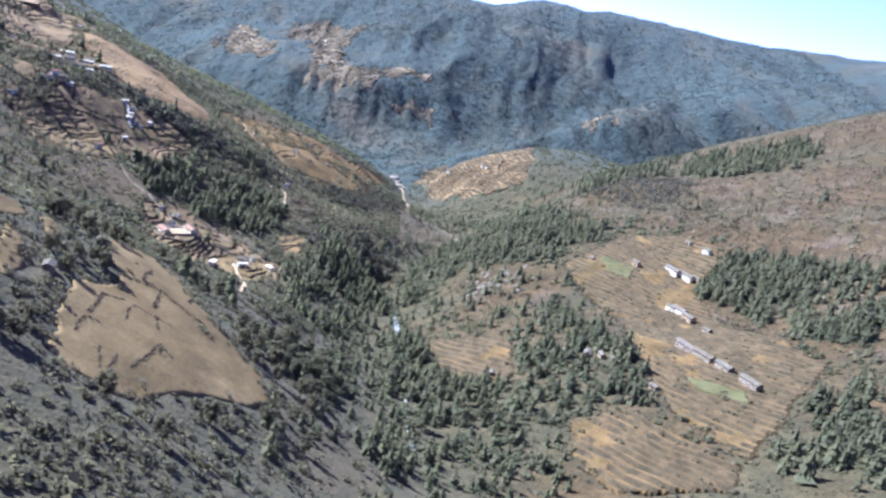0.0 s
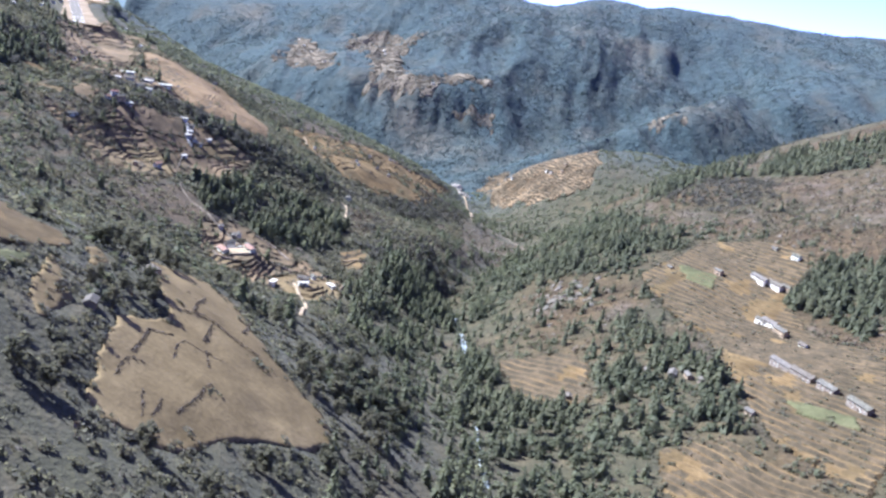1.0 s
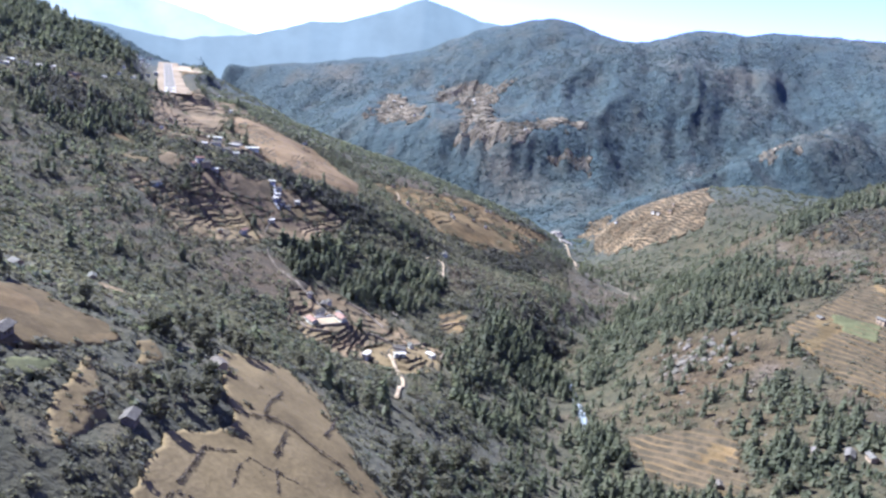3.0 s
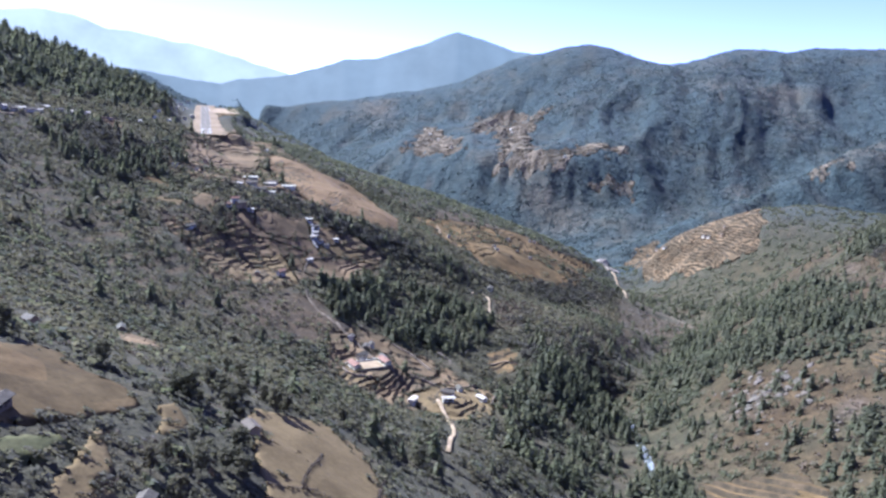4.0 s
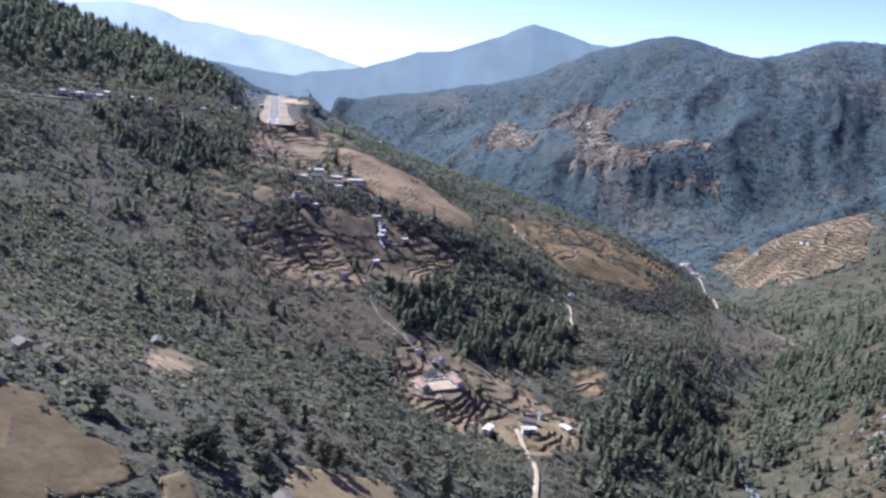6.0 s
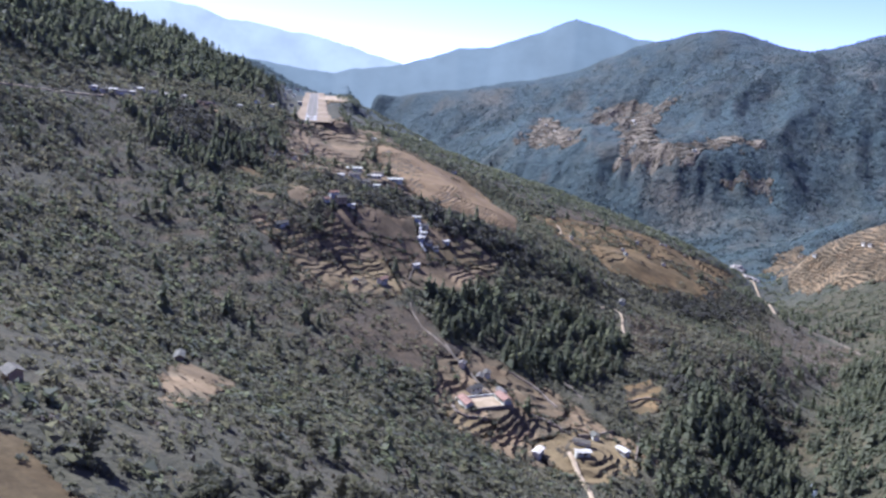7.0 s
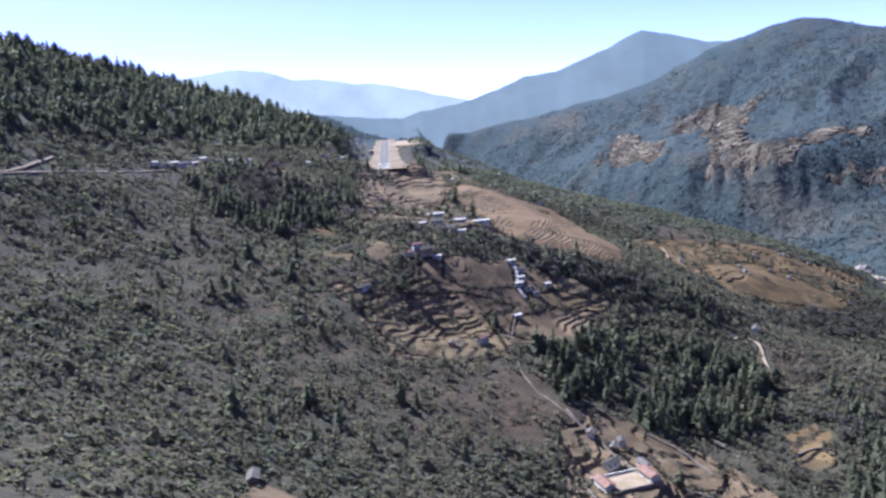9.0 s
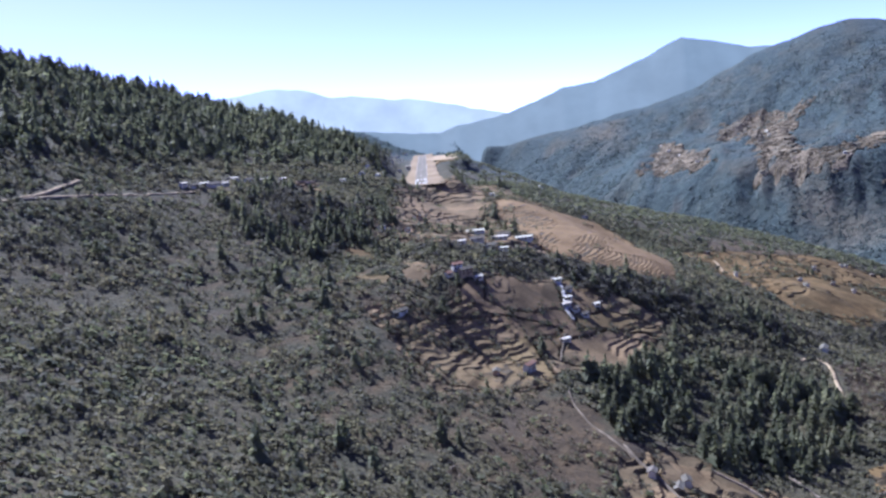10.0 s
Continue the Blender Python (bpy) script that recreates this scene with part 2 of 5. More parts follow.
# ---- lie of the land: crest, slope and stream lines (x, y, height) ----
LINES = dict(
    stream=[(230, -300, 165), (130, 0, 130), (60, 250, 98), (28, 416, 70), (18, 570, 45), (6, 728, 22), (-15, 830, 16),
            (15, 960, 8), (60, 1120, 2), (72, 1290, -10), (40, 1500, -28), (0, 1720, -48), (-90, 1900, -60)],
    far_river=[(-90, 1900, -60), (-260, 2040, -62), (-480, 2180, -55), (-850, 2420, -30), (-1350, 2900, 10), (-2000, 4000, 60), (-2300, 4900, 90)],
    near_bench=[(-420, 60, 262), (-300, 190, 232), (-200, 270, 201), (-166, 294, 191), (-124, 330, 162), (-94, 374, 140), (-71, 491, 90)],
    bench_back=[(-420, 330, 226), (-270, 345, 205), (-196, 346, 188), (-130, 374, 158), (-112, 388, 141)],
    under_path=[(-200, 0, 205), (-110, 150, 175), (-60, 260, 140), (-20, 350, 105)],
    lower_left=[(-430, 480, 190), (-281, 507, 140), (-160, 520, 112), (-71, 520, 85)],
    mid_left=[(-451, 651, 175), (-343, 673, 140), (-275, 649, 114), (-224, 697, 93), (-186, 663, 82), (-150, 644, 69), (-108, 673, 62), (-69, 729, 42)],
    hamlet=[(-640, 560, 275), (-606, 697, 255), (-605, 813, 244), (-592, 942, 232), (-606, 1081, 228), (-628, 1188, 218)],
    contour_b=[(-470, 819, 180), (-502, 759, 200), (-545, 903, 220)],
    contour_c=[(-342, 706, 137), (-379, 746, 156), (-377, 834, 168), (-408, 954, 176), (-470, 1055, 174)],
    contour_d=[(-296, 725, 119), (-303, 770, 119), (-332, 767, 117 + 8), (-306, 828, 121), (-300, 880, 125)],
    strip_axis=[(-560, 1120, 198), (-610, 1188, 214), (-725, 1392, 223), (-840, 1596, 233), (-956, 1800, 243), (-1060, 1985, 246)],
    spur_one=[(-610, 1188, 214), (-480, 1180, 184), (-343, 1036, 156), (-267, 1012, 130), (-205, 1005, 92), (-160, 1001, 67)],
    road_side=[(-160, 1001, 67), (-151, 945, 63), (-141, 902, 58), (-108, 785, 50)],
    spur_toe=[(-93, 1035, 44), (-46, 1054, 29), (30, 1105, 6)],
    gorge_lip=[(-62, 800, 50), (-46, 880, 48), (-26, 960, 41), (2, 1040, 32)],
    spur_gap=[(-400, 1250, 132), (-300, 1160, 112), (-220, 1100, 80)],
    spur_two=[(-820, 1430, 222), (-600, 1420, 188), (-364, 1418, 127), (-275, 1270, 90), (-186, 1221, 76), (-144, 1216, 56), (4, 1281, 6)],
    spur_two_rim=[(-364, 1418, 127), (-196, 1384, 72), (-110, 1520, 30), (-54, 1726, -24), (-40, 1800, -45)],
    behind_strip=[(-820, 1750, 228), (-700, 1700, 190), (-520, 1750, 90), (-380, 1900, 0)],
    strip_west=[(-690, 1230, 244), (-770, 1340, 252), (-850, 1470, 257), (-930, 1590, 261), (-1010, 1740, 263)],
    wood_foot=[(-700, 900, 280), (-720, 1150, 262), (-740, 1350, 238)],
    wood_crest=[(-1050, 500, 470), (-960, 760, 418), (-900, 963, 374), (-900, 1084, 350), (-925, 1290, 322), (-1010, 1560, 292), (-1120, 1800, 290), (-1400, 2300, 300)],
    wood_back=[(-1500, 500, 400), (-1450, 1100, 330), (-1600, 1800, 260)],
    right_low=[(81, 527, 69), (50, 635, 48), (62, 700, 58), (60, 809, 66), (80, 960, 60), (110, 1080, 50)],
    right_mid=[(160, 420, 96), (148, 531, 95), (163, 583, 96), (122, 668, 85), (92, 705, 76)],
    right_village=[(330, 330, 150), (238, 615, 112), (230, 698, 121), (282, 733, 144), (330, 760, 166)],
    right_slope=[(213, 949, 136), (223, 982, 149), (375, 1093, 196), (480, 900, 230), (500, 650, 230), (520, 350, 240)],
    right_crest=[(200, 1130, 120), (298, 1200, 155), (403, 1200, 211), (543, 1200, 275), (650, 1200, 318), (900, 1150, 400)],
    right_back=[(260, 1420, 60), (420, 1480, 110), (650, 1520, 190), (950, 1500, 300)],
    far_spur=[(61, 1711, 20), (48, 1663, 20), (146, 1596, 64), (216, 1640, 112), (224, 1709, 106), (330, 1800, 95)],
    ridge_two=[(-30, 1960, -30), (90, 2000, 15), (250, 2090, 90), (430, 2190, 170), (640, 2330, 250), (860, 2520, 310)],
    gorge_two=[(60, 1850, -25), (230, 1930, 0), (480, 2010, 25), (800, 2140, 85)],
    gorge_three=[(-50, 2040, -35), (120, 2150, 5), (300, 2300, 75), (520, 2450, 150), (780, 2650, 262)],
    mountain_foot=[(-10, 2160, 12), (-110, 2225, 18), (-330, 2235, 12), (-620, 2350, 15), (-900, 2530, 20)],
    bench_edge=[(-60, 2325, 112), (-200, 2330, 126), (-350, 2375, 130), (-480, 2450, 134), (-640, 2535, 128)],
    mountain_bench=[(-104, 2427, 164), (-217, 2508, 165), (-353, 2471, 155), (-599, 2568, 160), (-652, 2632, 150)],
    mountain_up=[(-379, 2669, 204), (-431, 2857, 210), (-274, 2819, 280), (-40, 2800, 320), (250, 2700, 300)],
    front_ridge=[(-2100, 3350, 110), (-1548, 3300, 192), (-1176, 3300, 258), (-743, 3300, 338), (-435, 3300, 468), (-367, 3300, 487), (-264, 3300, 508), (-162, 3300, 520), (-60, 3300, 493), (42, 3300, 458),
                 (120, 3300, 447), (213, 3300, 478), (341, 3300, 518), (487, 3300, 514), (609, 3300, 532), (1001, 3250, 522), (1500, 3300, 540), (2400, 3300, 560)],
    back_fall=[(-1500, 3900, 60), (-600, 4000, 200), (400, 4000, 300), (1600, 4000, 300)],
    east_rim=[(1500, -300, 500), (1600, 900, 560), (1700, 2000, 520)],
    south_rim=[(-900, -300, 330), (-300, -400, 250), (600, -400, 270)],
    west_rim=[(-2400, 300, 420), (-2500, 1800, 300), (-2800, 3200, 300)],
)


def lattice(nx, ny, seed):
    return np.random.RandomState(seed).rand(nx, ny)


LAT = [lattice(256, 256, 40 + i) for i in range(8)]


def value_noise(x, y, layer=0):
    """Smooth noise of one octave, 0 to 1, cell size 1."""
    g = LAT[layer % 8]
    xi, yi = np.floor(x).astype(int), np.floor(y).astype(int)
    u, v = x - xi, y - yi
    u, v = u * u * (3 - 2 * u), v * v * (3 - 2 * v)
    a, b = g[xi % 256, yi % 256], g[(xi + 1) % 256, yi % 256]
    c, d = g[xi % 256, (yi + 1) % 256], g[(xi + 1) % 256, (yi + 1) % 256]
    return (a * (1 - u) + b * u) * (1 - v) + (c * (1 - u) + d * u) * v


def fbm(x, y, size, octaves=4, layer=0):
    """Noise of several octaves about 0, largest features of that size in metres."""
    out, amp = np.zeros_like(x, dtype=float), 1.0
    for k in range(octaves):
        out += amp * (value_noise(x * 2 ** k / size + 17.3 * k, y * 2 ** k / size + 5.1 * k, layer + k) - 0.5)
        amp *= 0.5
    return out


def sampled_lines():
    pts = []
    for line in LINES.values():
        for (x0, y0, z0), (x1, y1, z1) in zip(line, line[1:]):
            n = max(1, int(math.hypot(x1 - x0, y1 - y0) / 75))
            pts += [(x0 + (x1 - x0) * k / n, y0 + (y1 - y0) * k / n, z0 + (z1 - z0) * k / n) for k in range(n)]
        pts.append(line[-1])
    pts = np.array(pts, float)
    _, keep = np.unique(np.round(pts[:, :2] / 15), axis=0, return_index=True)
    return pts[np.sort(keep)]


def spline(r2):
    return 0.5 * r2 * np.log(r2 + 1e-9)


KNOTS = sampled_lines()
KX, KY = KNOTS[:, 0] / 1000, KNOTS[:, 1] / 1000


def solve_land():
    n = len(KNOTS)
    k = spline((KX[:, None] - KX) ** 2 + (KY[:, None] - KY) ** 2) + np.eye(n) * 2e-5
    p = np.stack([np.ones(n), KX, KY], 1)
    m = np.block([[k, p], [p.T, np.zeros((3, 3))]])
    return np.linalg.solve(m, np.concatenate([KNOTS[:, 2], np.zeros(3)]))


WEIGHT = solve_land()
STRIP_A, STRIP_B = np.array((-610.0, 1188.0)), np.array((-956.0, 1800.0))
STRIP_DIR = (STRIP_B - STRIP_A) / np.linalg.norm(STRIP_B - STRIP_A)
STRIP_LEN = float(np.linalg.norm(STRIP_B - STRIP_A))


def strip_coords(x, y):
    """Metres along and to the right of the airstrip's axis."""
    dx, dy = x - STRIP_A[0], y - STRIP_A[1]
    return dx * STRIP_DIR[0] + dy * STRIP_DIR[1], dx * STRIP_DIR[1] - dy * STRIP_DIR[0]


# levelled building ground: x, y, radius, height
LEDGE = 5.5
PADS = [(-191, 668, 14, 83.0), (-406, 955, 15, 175.5), (-425, 985, 12, 177.5), (-132, 662, 11, 69.0)]


def smooth(a, b, v):
    u = np.clip((v - a) / (b - a), 0, 1)
    return u * u * (3 - 2 * u)


def old_terraces(x, y):
    """Share of the half-lost terrace ledges on the scrubby western slope."""
    return smooth(-640, -580, x) * smooth(-205, -265, x) * smooth(590, 650, y) * smooth(960, 910, y) * smooth(-0.12, 0.04, fbm(x, y, 120, 3, 2))


def land(x, y):
    """Height of the ground."""
    x, y = np.atleast_1d(np.asarray(x, float)), np.atleast_1d(np.asarray(y, float))
    shape, x, y = x.shape, x.ravel(), y.ravel()
    out = np.empty(len(x))
    for s in range(0, len(x), 20000):
        a, b = x[s:s + 20000] / 1000, y[s:s + 20000] / 1000
        r2 = (a[:, None] - KX) ** 2 + (b[:, None] - KY) ** 2
        out[s:s + 20000] = spline(r2) @ WEIGHT[:-3] + WEIGHT[-3] + WEIGHT[-2] * a + WEIGHT[-1] * b
    far = smooth(1500, 2600, y) * (1 - 0.85 * np.exp(-((y - 3280) / 260) ** 2))
    out += fbm(x, y, 90, 4, 1) * (7 + 6 * far)
    bend = fbm(x, y, 500, 2, 3) * 130
    body = far * smooth(-60, 120, out)
    out += (0.42 - np.abs(fbm(x + bend, y * 0.42, 380, 3, 4)) * 2.0) * 36 * body
    out += (0.36 - np.abs(fbm(x + bend * 0.6, y * 0.36, 120, 3, 6)) * 2.0) * 22 * body
    cliff = smooth(10, 50, out) * smooth(135, 100, out) * smooth(2140, 2200, y) * smooth(2560, 2440, y) * smooth(60, -20, x)
    out -= cliff * np.abs(fbm(x + bend * 0.4, y * 0.3, 95, 3, 5)) * 40
    ledge = out / LEDGE
    f = ledge - np.floor(ledge)
    out += (np.where(f < 0.7, 0.35 * f, 0.245 + (f - 0.7) / 0.3 * 0.755) - f) * LEDGE * 0.5 * old_terraces(x, y)
    along, aside = (x + 30) * 0.85 + (y - 1960) * 0.53, (x + 30) * 0.53 - (y - 1960) * 0.85
    face = smooth(0, 60, aside) * smooth(240, 120, aside) * smooth(120, 260, along) * smooth(1150, 850, along)
    out -= face * np.abs(fbm(along, aside * 0.2, 85, 3, 2)) * 75
    for px, py, pr, pz in PADS:
        near = smooth(pr * 2.4, pr * 0.7, np.hypot(x - px, y - py))
        out = out * (1 - near) + pz * near
    al, across = strip_coords(x, y)
    flat = smooth(64, 40, np.abs(across) - 38 * (across > 0) * smooth(400, 470, al)) * smooth(-25, 0, al) * smooth(STRIP_LEN + 60, STRIP_LEN + 20, al)
    out = out * (1 - flat) + (214 + 29 * al / STRIP_LEN) * flat
    return out.reshape(shape)

# ---- plots and woods, in plan ----
AREAS = dict(
    near_field=[(-157, 410), (-149, 425), (-136, 442), (-121, 440), (-103, 411), (-87, 392), (-76, 370), (-66, 363), (-50, 354), (-37, 326), (-80, 252), (-98, 242), (-108, 254), (-115, 269), (-119, 289), (-127, 309), (-122, 325), (-117, 339), (-124, 349), (-135, 364)],
    bench_field=[(-223, 322), (-213, 349), (-212, 362), (-200, 364), (-183, 356), (-172, 355), (-164, 350), (-160, 334), (-164, 313), (-165, 305), (-166, 290), (-176, 270)],
    bench_green=[(-163, 289), (-161, 309), (-160, 317), (-155, 310), (-152, 289), (-150, 275), (-158, 282)],
    bench_low=[(-160, 319), (-161, 327), (-153, 320), (-147, 315), (-142, 306), (-140, 297), (-136, 304), (-133, 289), (-129, 278), (-128, 265), (-138, 273), (-148, 290), (-153, 304)],
    bench_edge=[(-165, 287), (-159, 281), (-151, 274), (-146, 273), (-142, 266), (-145, 258), (-155, 253), (-172, 272)],
    bench_patch=[(-162, 353), (-161, 367), (-149, 353), (-145, 338), (-151, 336)],
    court_field=[(-225, 734), (-208, 759), (-173, 741), (-153, 735), (-151, 702), (-175, 693), (-190, 715), (-209, 699)],
    court_low=[(-158, 659), (-139, 701), (-104, 709), (-98, 665), (-117, 628), (-146, 640)],
    terrace_top=[(-364, 841), (-336, 911), (-317, 867), (-340, 822), (-354, 818)],
    terrace_low=[(-372, 730), (-357, 755), (-333, 785), (-291, 753), (-302, 728), (-325, 707), (-349, 714)],
    terrace_side=[(-305, 832), (-288, 877), (-263, 886), (-258, 850), (-277, 815), (-294, 798)],
    terrace_mid=[(-387, 749), (-372, 771), (-365, 757), (-374, 733)],
    terrace_path=[(-313, 868), (-295, 902), (-262, 916), (-255, 904), (-285, 881), (-304, 853)],
    striped_field=[(-518, 1190), (-493, 1283), (-429, 1307), (-380, 1279), (-287, 1093), (-266, 999), (-319, 958), (-355, 954), (-401, 1005), (-473, 1104)],
    strip_foot=[(-578, 1077), (-585, 1192), (-603, 1336), (-505, 1164), (-479, 1073), (-461, 958), (-493, 926)],
    spur_field=[(-238, 1224), (-190, 1301), (-143, 1295), (-88, 1267), (-86, 1234), (-150, 1170), (-193, 1140), (-220, 1170)],
    spur_upper=[(-219, 1381), (-176, 1448), (-108, 1491), (-56, 1627), (-66, 1454), (-129, 1310), (-184, 1313)],
    far_terraces=[(-4, 1910), (65, 1970), (117, 1678), (265, 2044), (225, 1601), (207, 1530), (165, 1509), (92, 1538), (24, 1631)],
    bench_a=[(-567, 2882), (-517, 2942), (-391, 2944), (-268, 2826), (-284, 2777), (-303, 2670), (-298, 2519), (-246, 2445), (-307, 2377), (-372, 2411), (-412, 2556)],
    bench_b=[(-396, 2389), (-312, 2407), (-198, 2396), (-147, 2466), (-21, 2451), (-26, 2408), (-152, 2368), (-175, 2329), (-239, 2315), (-264, 2305), (-372, 2355)],
    bench_c=[(-142, 2341), (-92, 2329), (-38, 2325), (17, 2297), (26, 2256), (-46, 2277), (-87, 2298)],
    bench_d=[(-714, 2581), (-728, 2822), (-731, 2977), (-635, 2822), (-531, 2590), (-460, 2442), (-555, 2489)],
    spur_patch=[(389, 2200), (451, 2264), (500, 2211), (428, 2176)],
    village_field=[(156, 740), (220, 808), (273, 796), (304, 752), (287, 707), (260, 672), (262, 614), (290, 546), (297, 501), (257, 447), (233, 420), (207, 387), (199, 407), (180, 454), (176, 517), (184, 625), (164, 676)],
    rocky_slope=[(51, 771), (107, 754), (151, 742), (159, 677), (114, 644), (71, 677)],
    clearing=[(35, 631), (91, 616), (102, 585), (95, 510), (74, 528), (48, 568)],
    lower_field=[(121, 452), (153, 450), (179, 422), (203, 382), (194, 356), (136, 364), (114, 408)],
    dry_hill=[(199, 981), (257, 1017), (395, 1164), (521, 1148), (618, 1137), (401, 652), (352, 717), (313, 748), (224, 829), (187, 940)],
    dry_hill_low=[(313, 748), (401, 652), (329, 497), (290, 546), (262, 614), (264, 670)],
    green_strip=[(189, 753), (221, 725), (211, 697), (189, 716)],
    green_strip_low=[(200, 493), (234, 465), (228, 448), (199, 474)],
    conifer_centre=[(-279, 788), (-260, 856), (-215, 902), (-167, 928), (-134, 888), (-129, 828), (-157, 780), (-184, 753), (-223, 766), (-246, 730)],
    conifer_right=[(278, 710), (322, 729), (395, 639), (343, 526), (310, 549), (292, 601), (261, 659)],
    conifer_low=[(-1, 682), (30, 643), (44, 556), (91, 501), (131, 534), (125, 465), (85, 421), (39, 411), (13, 480)],
    conifer_gorge=[(-108, 680), (-87, 823), (-38, 868), (1, 754), (-14, 656), (-47, 548), (-82, 602)],
    shrub_hill=[(-152, 966), (-113, 1076), (-90, 1008), (-90, 956), (-127, 874)],
    dark_toe=[(-131, 1124), (-91, 1215), (-9, 1276), (-16, 1192), (-83, 1072)],
    left_plots=[(-266, 473), (-291, 522), (-259, 523), (-229, 466), (-211, 411)],
    plots_nw=[(-484, 836), (-464, 856), (-446, 828), (-471, 816)],
    plots_mid=[(-429, 843), (-395, 829), (-384, 797), (-402, 791)],
    plots_band=[(-441, 787), (-412, 798), (-406, 783), (-426, 772)],
    strip_apron=[(-855, 1675), (-819, 1671), (-794, 1635), (-772, 1524)],
    hamlet_plot=[(-618, 940), (-614, 997), (-559, 925), (-551, 890)],
    red_slope=[(-304, 678), (-286, 739), (-255, 721), (-228, 687), (-247, 651), (-277, 646)],
    shoulder_wood=[(0, 867), (72, 1172), (180, 929), (245, 946), (190, 932), (217, 823), (152, 752), (97, 765), (51, 781), (16, 763)],
    lower_wood=[(113, 631), (148, 665), (167, 577), (172, 513), (178, 451), (152, 447), (121, 454), (110, 484), (102, 553)],
    corner_wood=[(238, 416), (323, 490), (251, 346), (200, 358)],
    centre_wood=[(2, 360), (16, 501), (85, 417), (111, 403), (123, 369), (21, 315)],
    bench_wood=[(-74, 378), (-62, 437), (-33, 586), (2, 633), (16, 515), (-3, 425), (-50, 372)],
    bench_trees=[(-205, 384), (-201, 427), (-171, 417), (-159, 449), (-118, 464), (-99, 412), (-126, 459), (-150, 415), (-155, 349), (-147, 318), (-160, 334)],
    bare_court=[(-234, 687), (-227, 743), (-188, 751), (-155, 747), (-117, 720), (-90, 734), (-89, 686), (-135, 638), (-169, 624), (-196, 610), (-217, 646)],
    bare_terraces=[(-403, 742), (-376, 780), (-367, 848), (-330, 921), (-260, 928), (-251, 852), (-288, 793), (-289, 746), (-329, 691), (-371, 721)],
    bare_strip=[(-595, 1093), (-635, 1423), (-482, 1294), (-275, 1042), (-268, 989), (-355, 954), (-385, 930), (-425, 891), (-482, 864)],
    bare_spur=[(-332, 1294), (-225, 1381), (-125, 1475), (-55, 1468), (-73, 1230), (-153, 1147), (-240, 1164)],
    bare_hamlet=[(-312, 877), (-283, 919), (-259, 944), (-251, 910), (-246, 859), (-253, 831), (-276, 810), (-291, 801), (-310, 835)],
    bare_band=[(-291, 744), (-274, 750), (-251, 747), (-224, 736), (-203, 729), (-200, 701), (-222, 686), (-244, 696), (-264, 712)],
    bare_gully=[(-315, 1334), (-283, 1401), (-206, 1409), (-121, 1472), (-121, 1221), (-159, 1185), (-206, 1156), (-258, 1194)],
    bare_over=[(-377, 815), (-355, 810), (-319, 849), (-310, 835), (-324, 811), (-348, 794), (-375, 792)],
    slope_terraces=[(-395, 730), (-387, 755), (-349, 804), (-314, 842), (-309, 827), (-326, 786), (-357, 755), (-375, 727)],
    slope_plots=[(-386, 745), (-356, 787), (-318, 810), (-284, 766), (-315, 715), (-355, 718)],
    court_front=[(-208, 644), (-193, 646), (-178, 654), (-176, 637), (-187, 619), (-200, 623)],
    slope_wood=[(-614, 916), (-537, 899), (-540, 975), (-466, 894), (-433, 820), (-477, 841), (-476, 781), (-504, 753), (-571, 800)],
    band_wood=[(-362, 944), (-325, 951), (-261, 984), (-228, 985), (-192, 1100), (-175, 990), (-222, 946), (-254, 930), (-295, 917), (-324, 905)],
    school_wood=[(-438, 855), (-403, 896), (-372, 955), (-340, 918), (-363, 853), (-395, 824)],
    gorge_trees=[(-110, 968), (-70, 898), (-33, 886), (0, 957), (-7, 866), (-62, 784), (-97, 809), (-121, 843), (-115, 920)],
    toe_rocks=[(-85, 1142), (14, 1262), (79, 1249), (39, 1056), (-5, 967), (-50, 924)],
    spur_shrubs=[(-199, 989), (-156, 1135), (-98, 1213), (-35, 1554), (-13, 1269), (-85, 1134), (-150, 1090), (-186, 988)],
    gorge_slope=[(-114, 898), (-79, 927), (-46, 883), (-16, 875), (-22, 819), (-34, 748), (-66, 760)],
    comb_a=[(-489, 1127), (-476, 1179), (-406, 1096), (-391, 1054), (-438, 1088), (-467, 1099)],
    comb_b=[(-428, 1055), (-387, 1036), (-362, 980), (-375, 961)],
    comb_c=[(-353, 990), (-366, 1061), (-351, 1076), (-322, 1018), (-279, 1044), (-269, 998), (-301, 971), (-328, 961)],
    crest_wood=[(337, 1054), (382, 1016), (446, 975), (515, 1039), (500, 1090), (420, 1150), (360, 1120)],
    crest_wood_low=[(201, 1000), (226, 995), (326, 1065), (362, 1152), (300, 1150), (230, 1080)],
    crest_shrubs=[(225, 989), (280, 1054), (332, 1032), (325, 934), (265, 891), (229, 922)],
    dry_bushes=[(253, 890), (321, 916), (359, 879), (321, 777), (272, 793), (240, 823)],
    court_side=[(-130, 815), (-111, 836), (-99, 822), (-104, 771), (-122, 772)],
)


def inside(poly, x, y):
    """Which places lie within a plot."""
    hit = np.zeros(np.shape(x), bool)
    for (x0, y0), (x1, y1) in zip(poly, poly[1:] + poly[:1]):
        cross = ((y0 > y) != (y1 > y)) & (x < (x1 - x0) * (y - y0) / ((y1 - y0) or 1e-9) + x0)
        hit ^= cross
    return hit


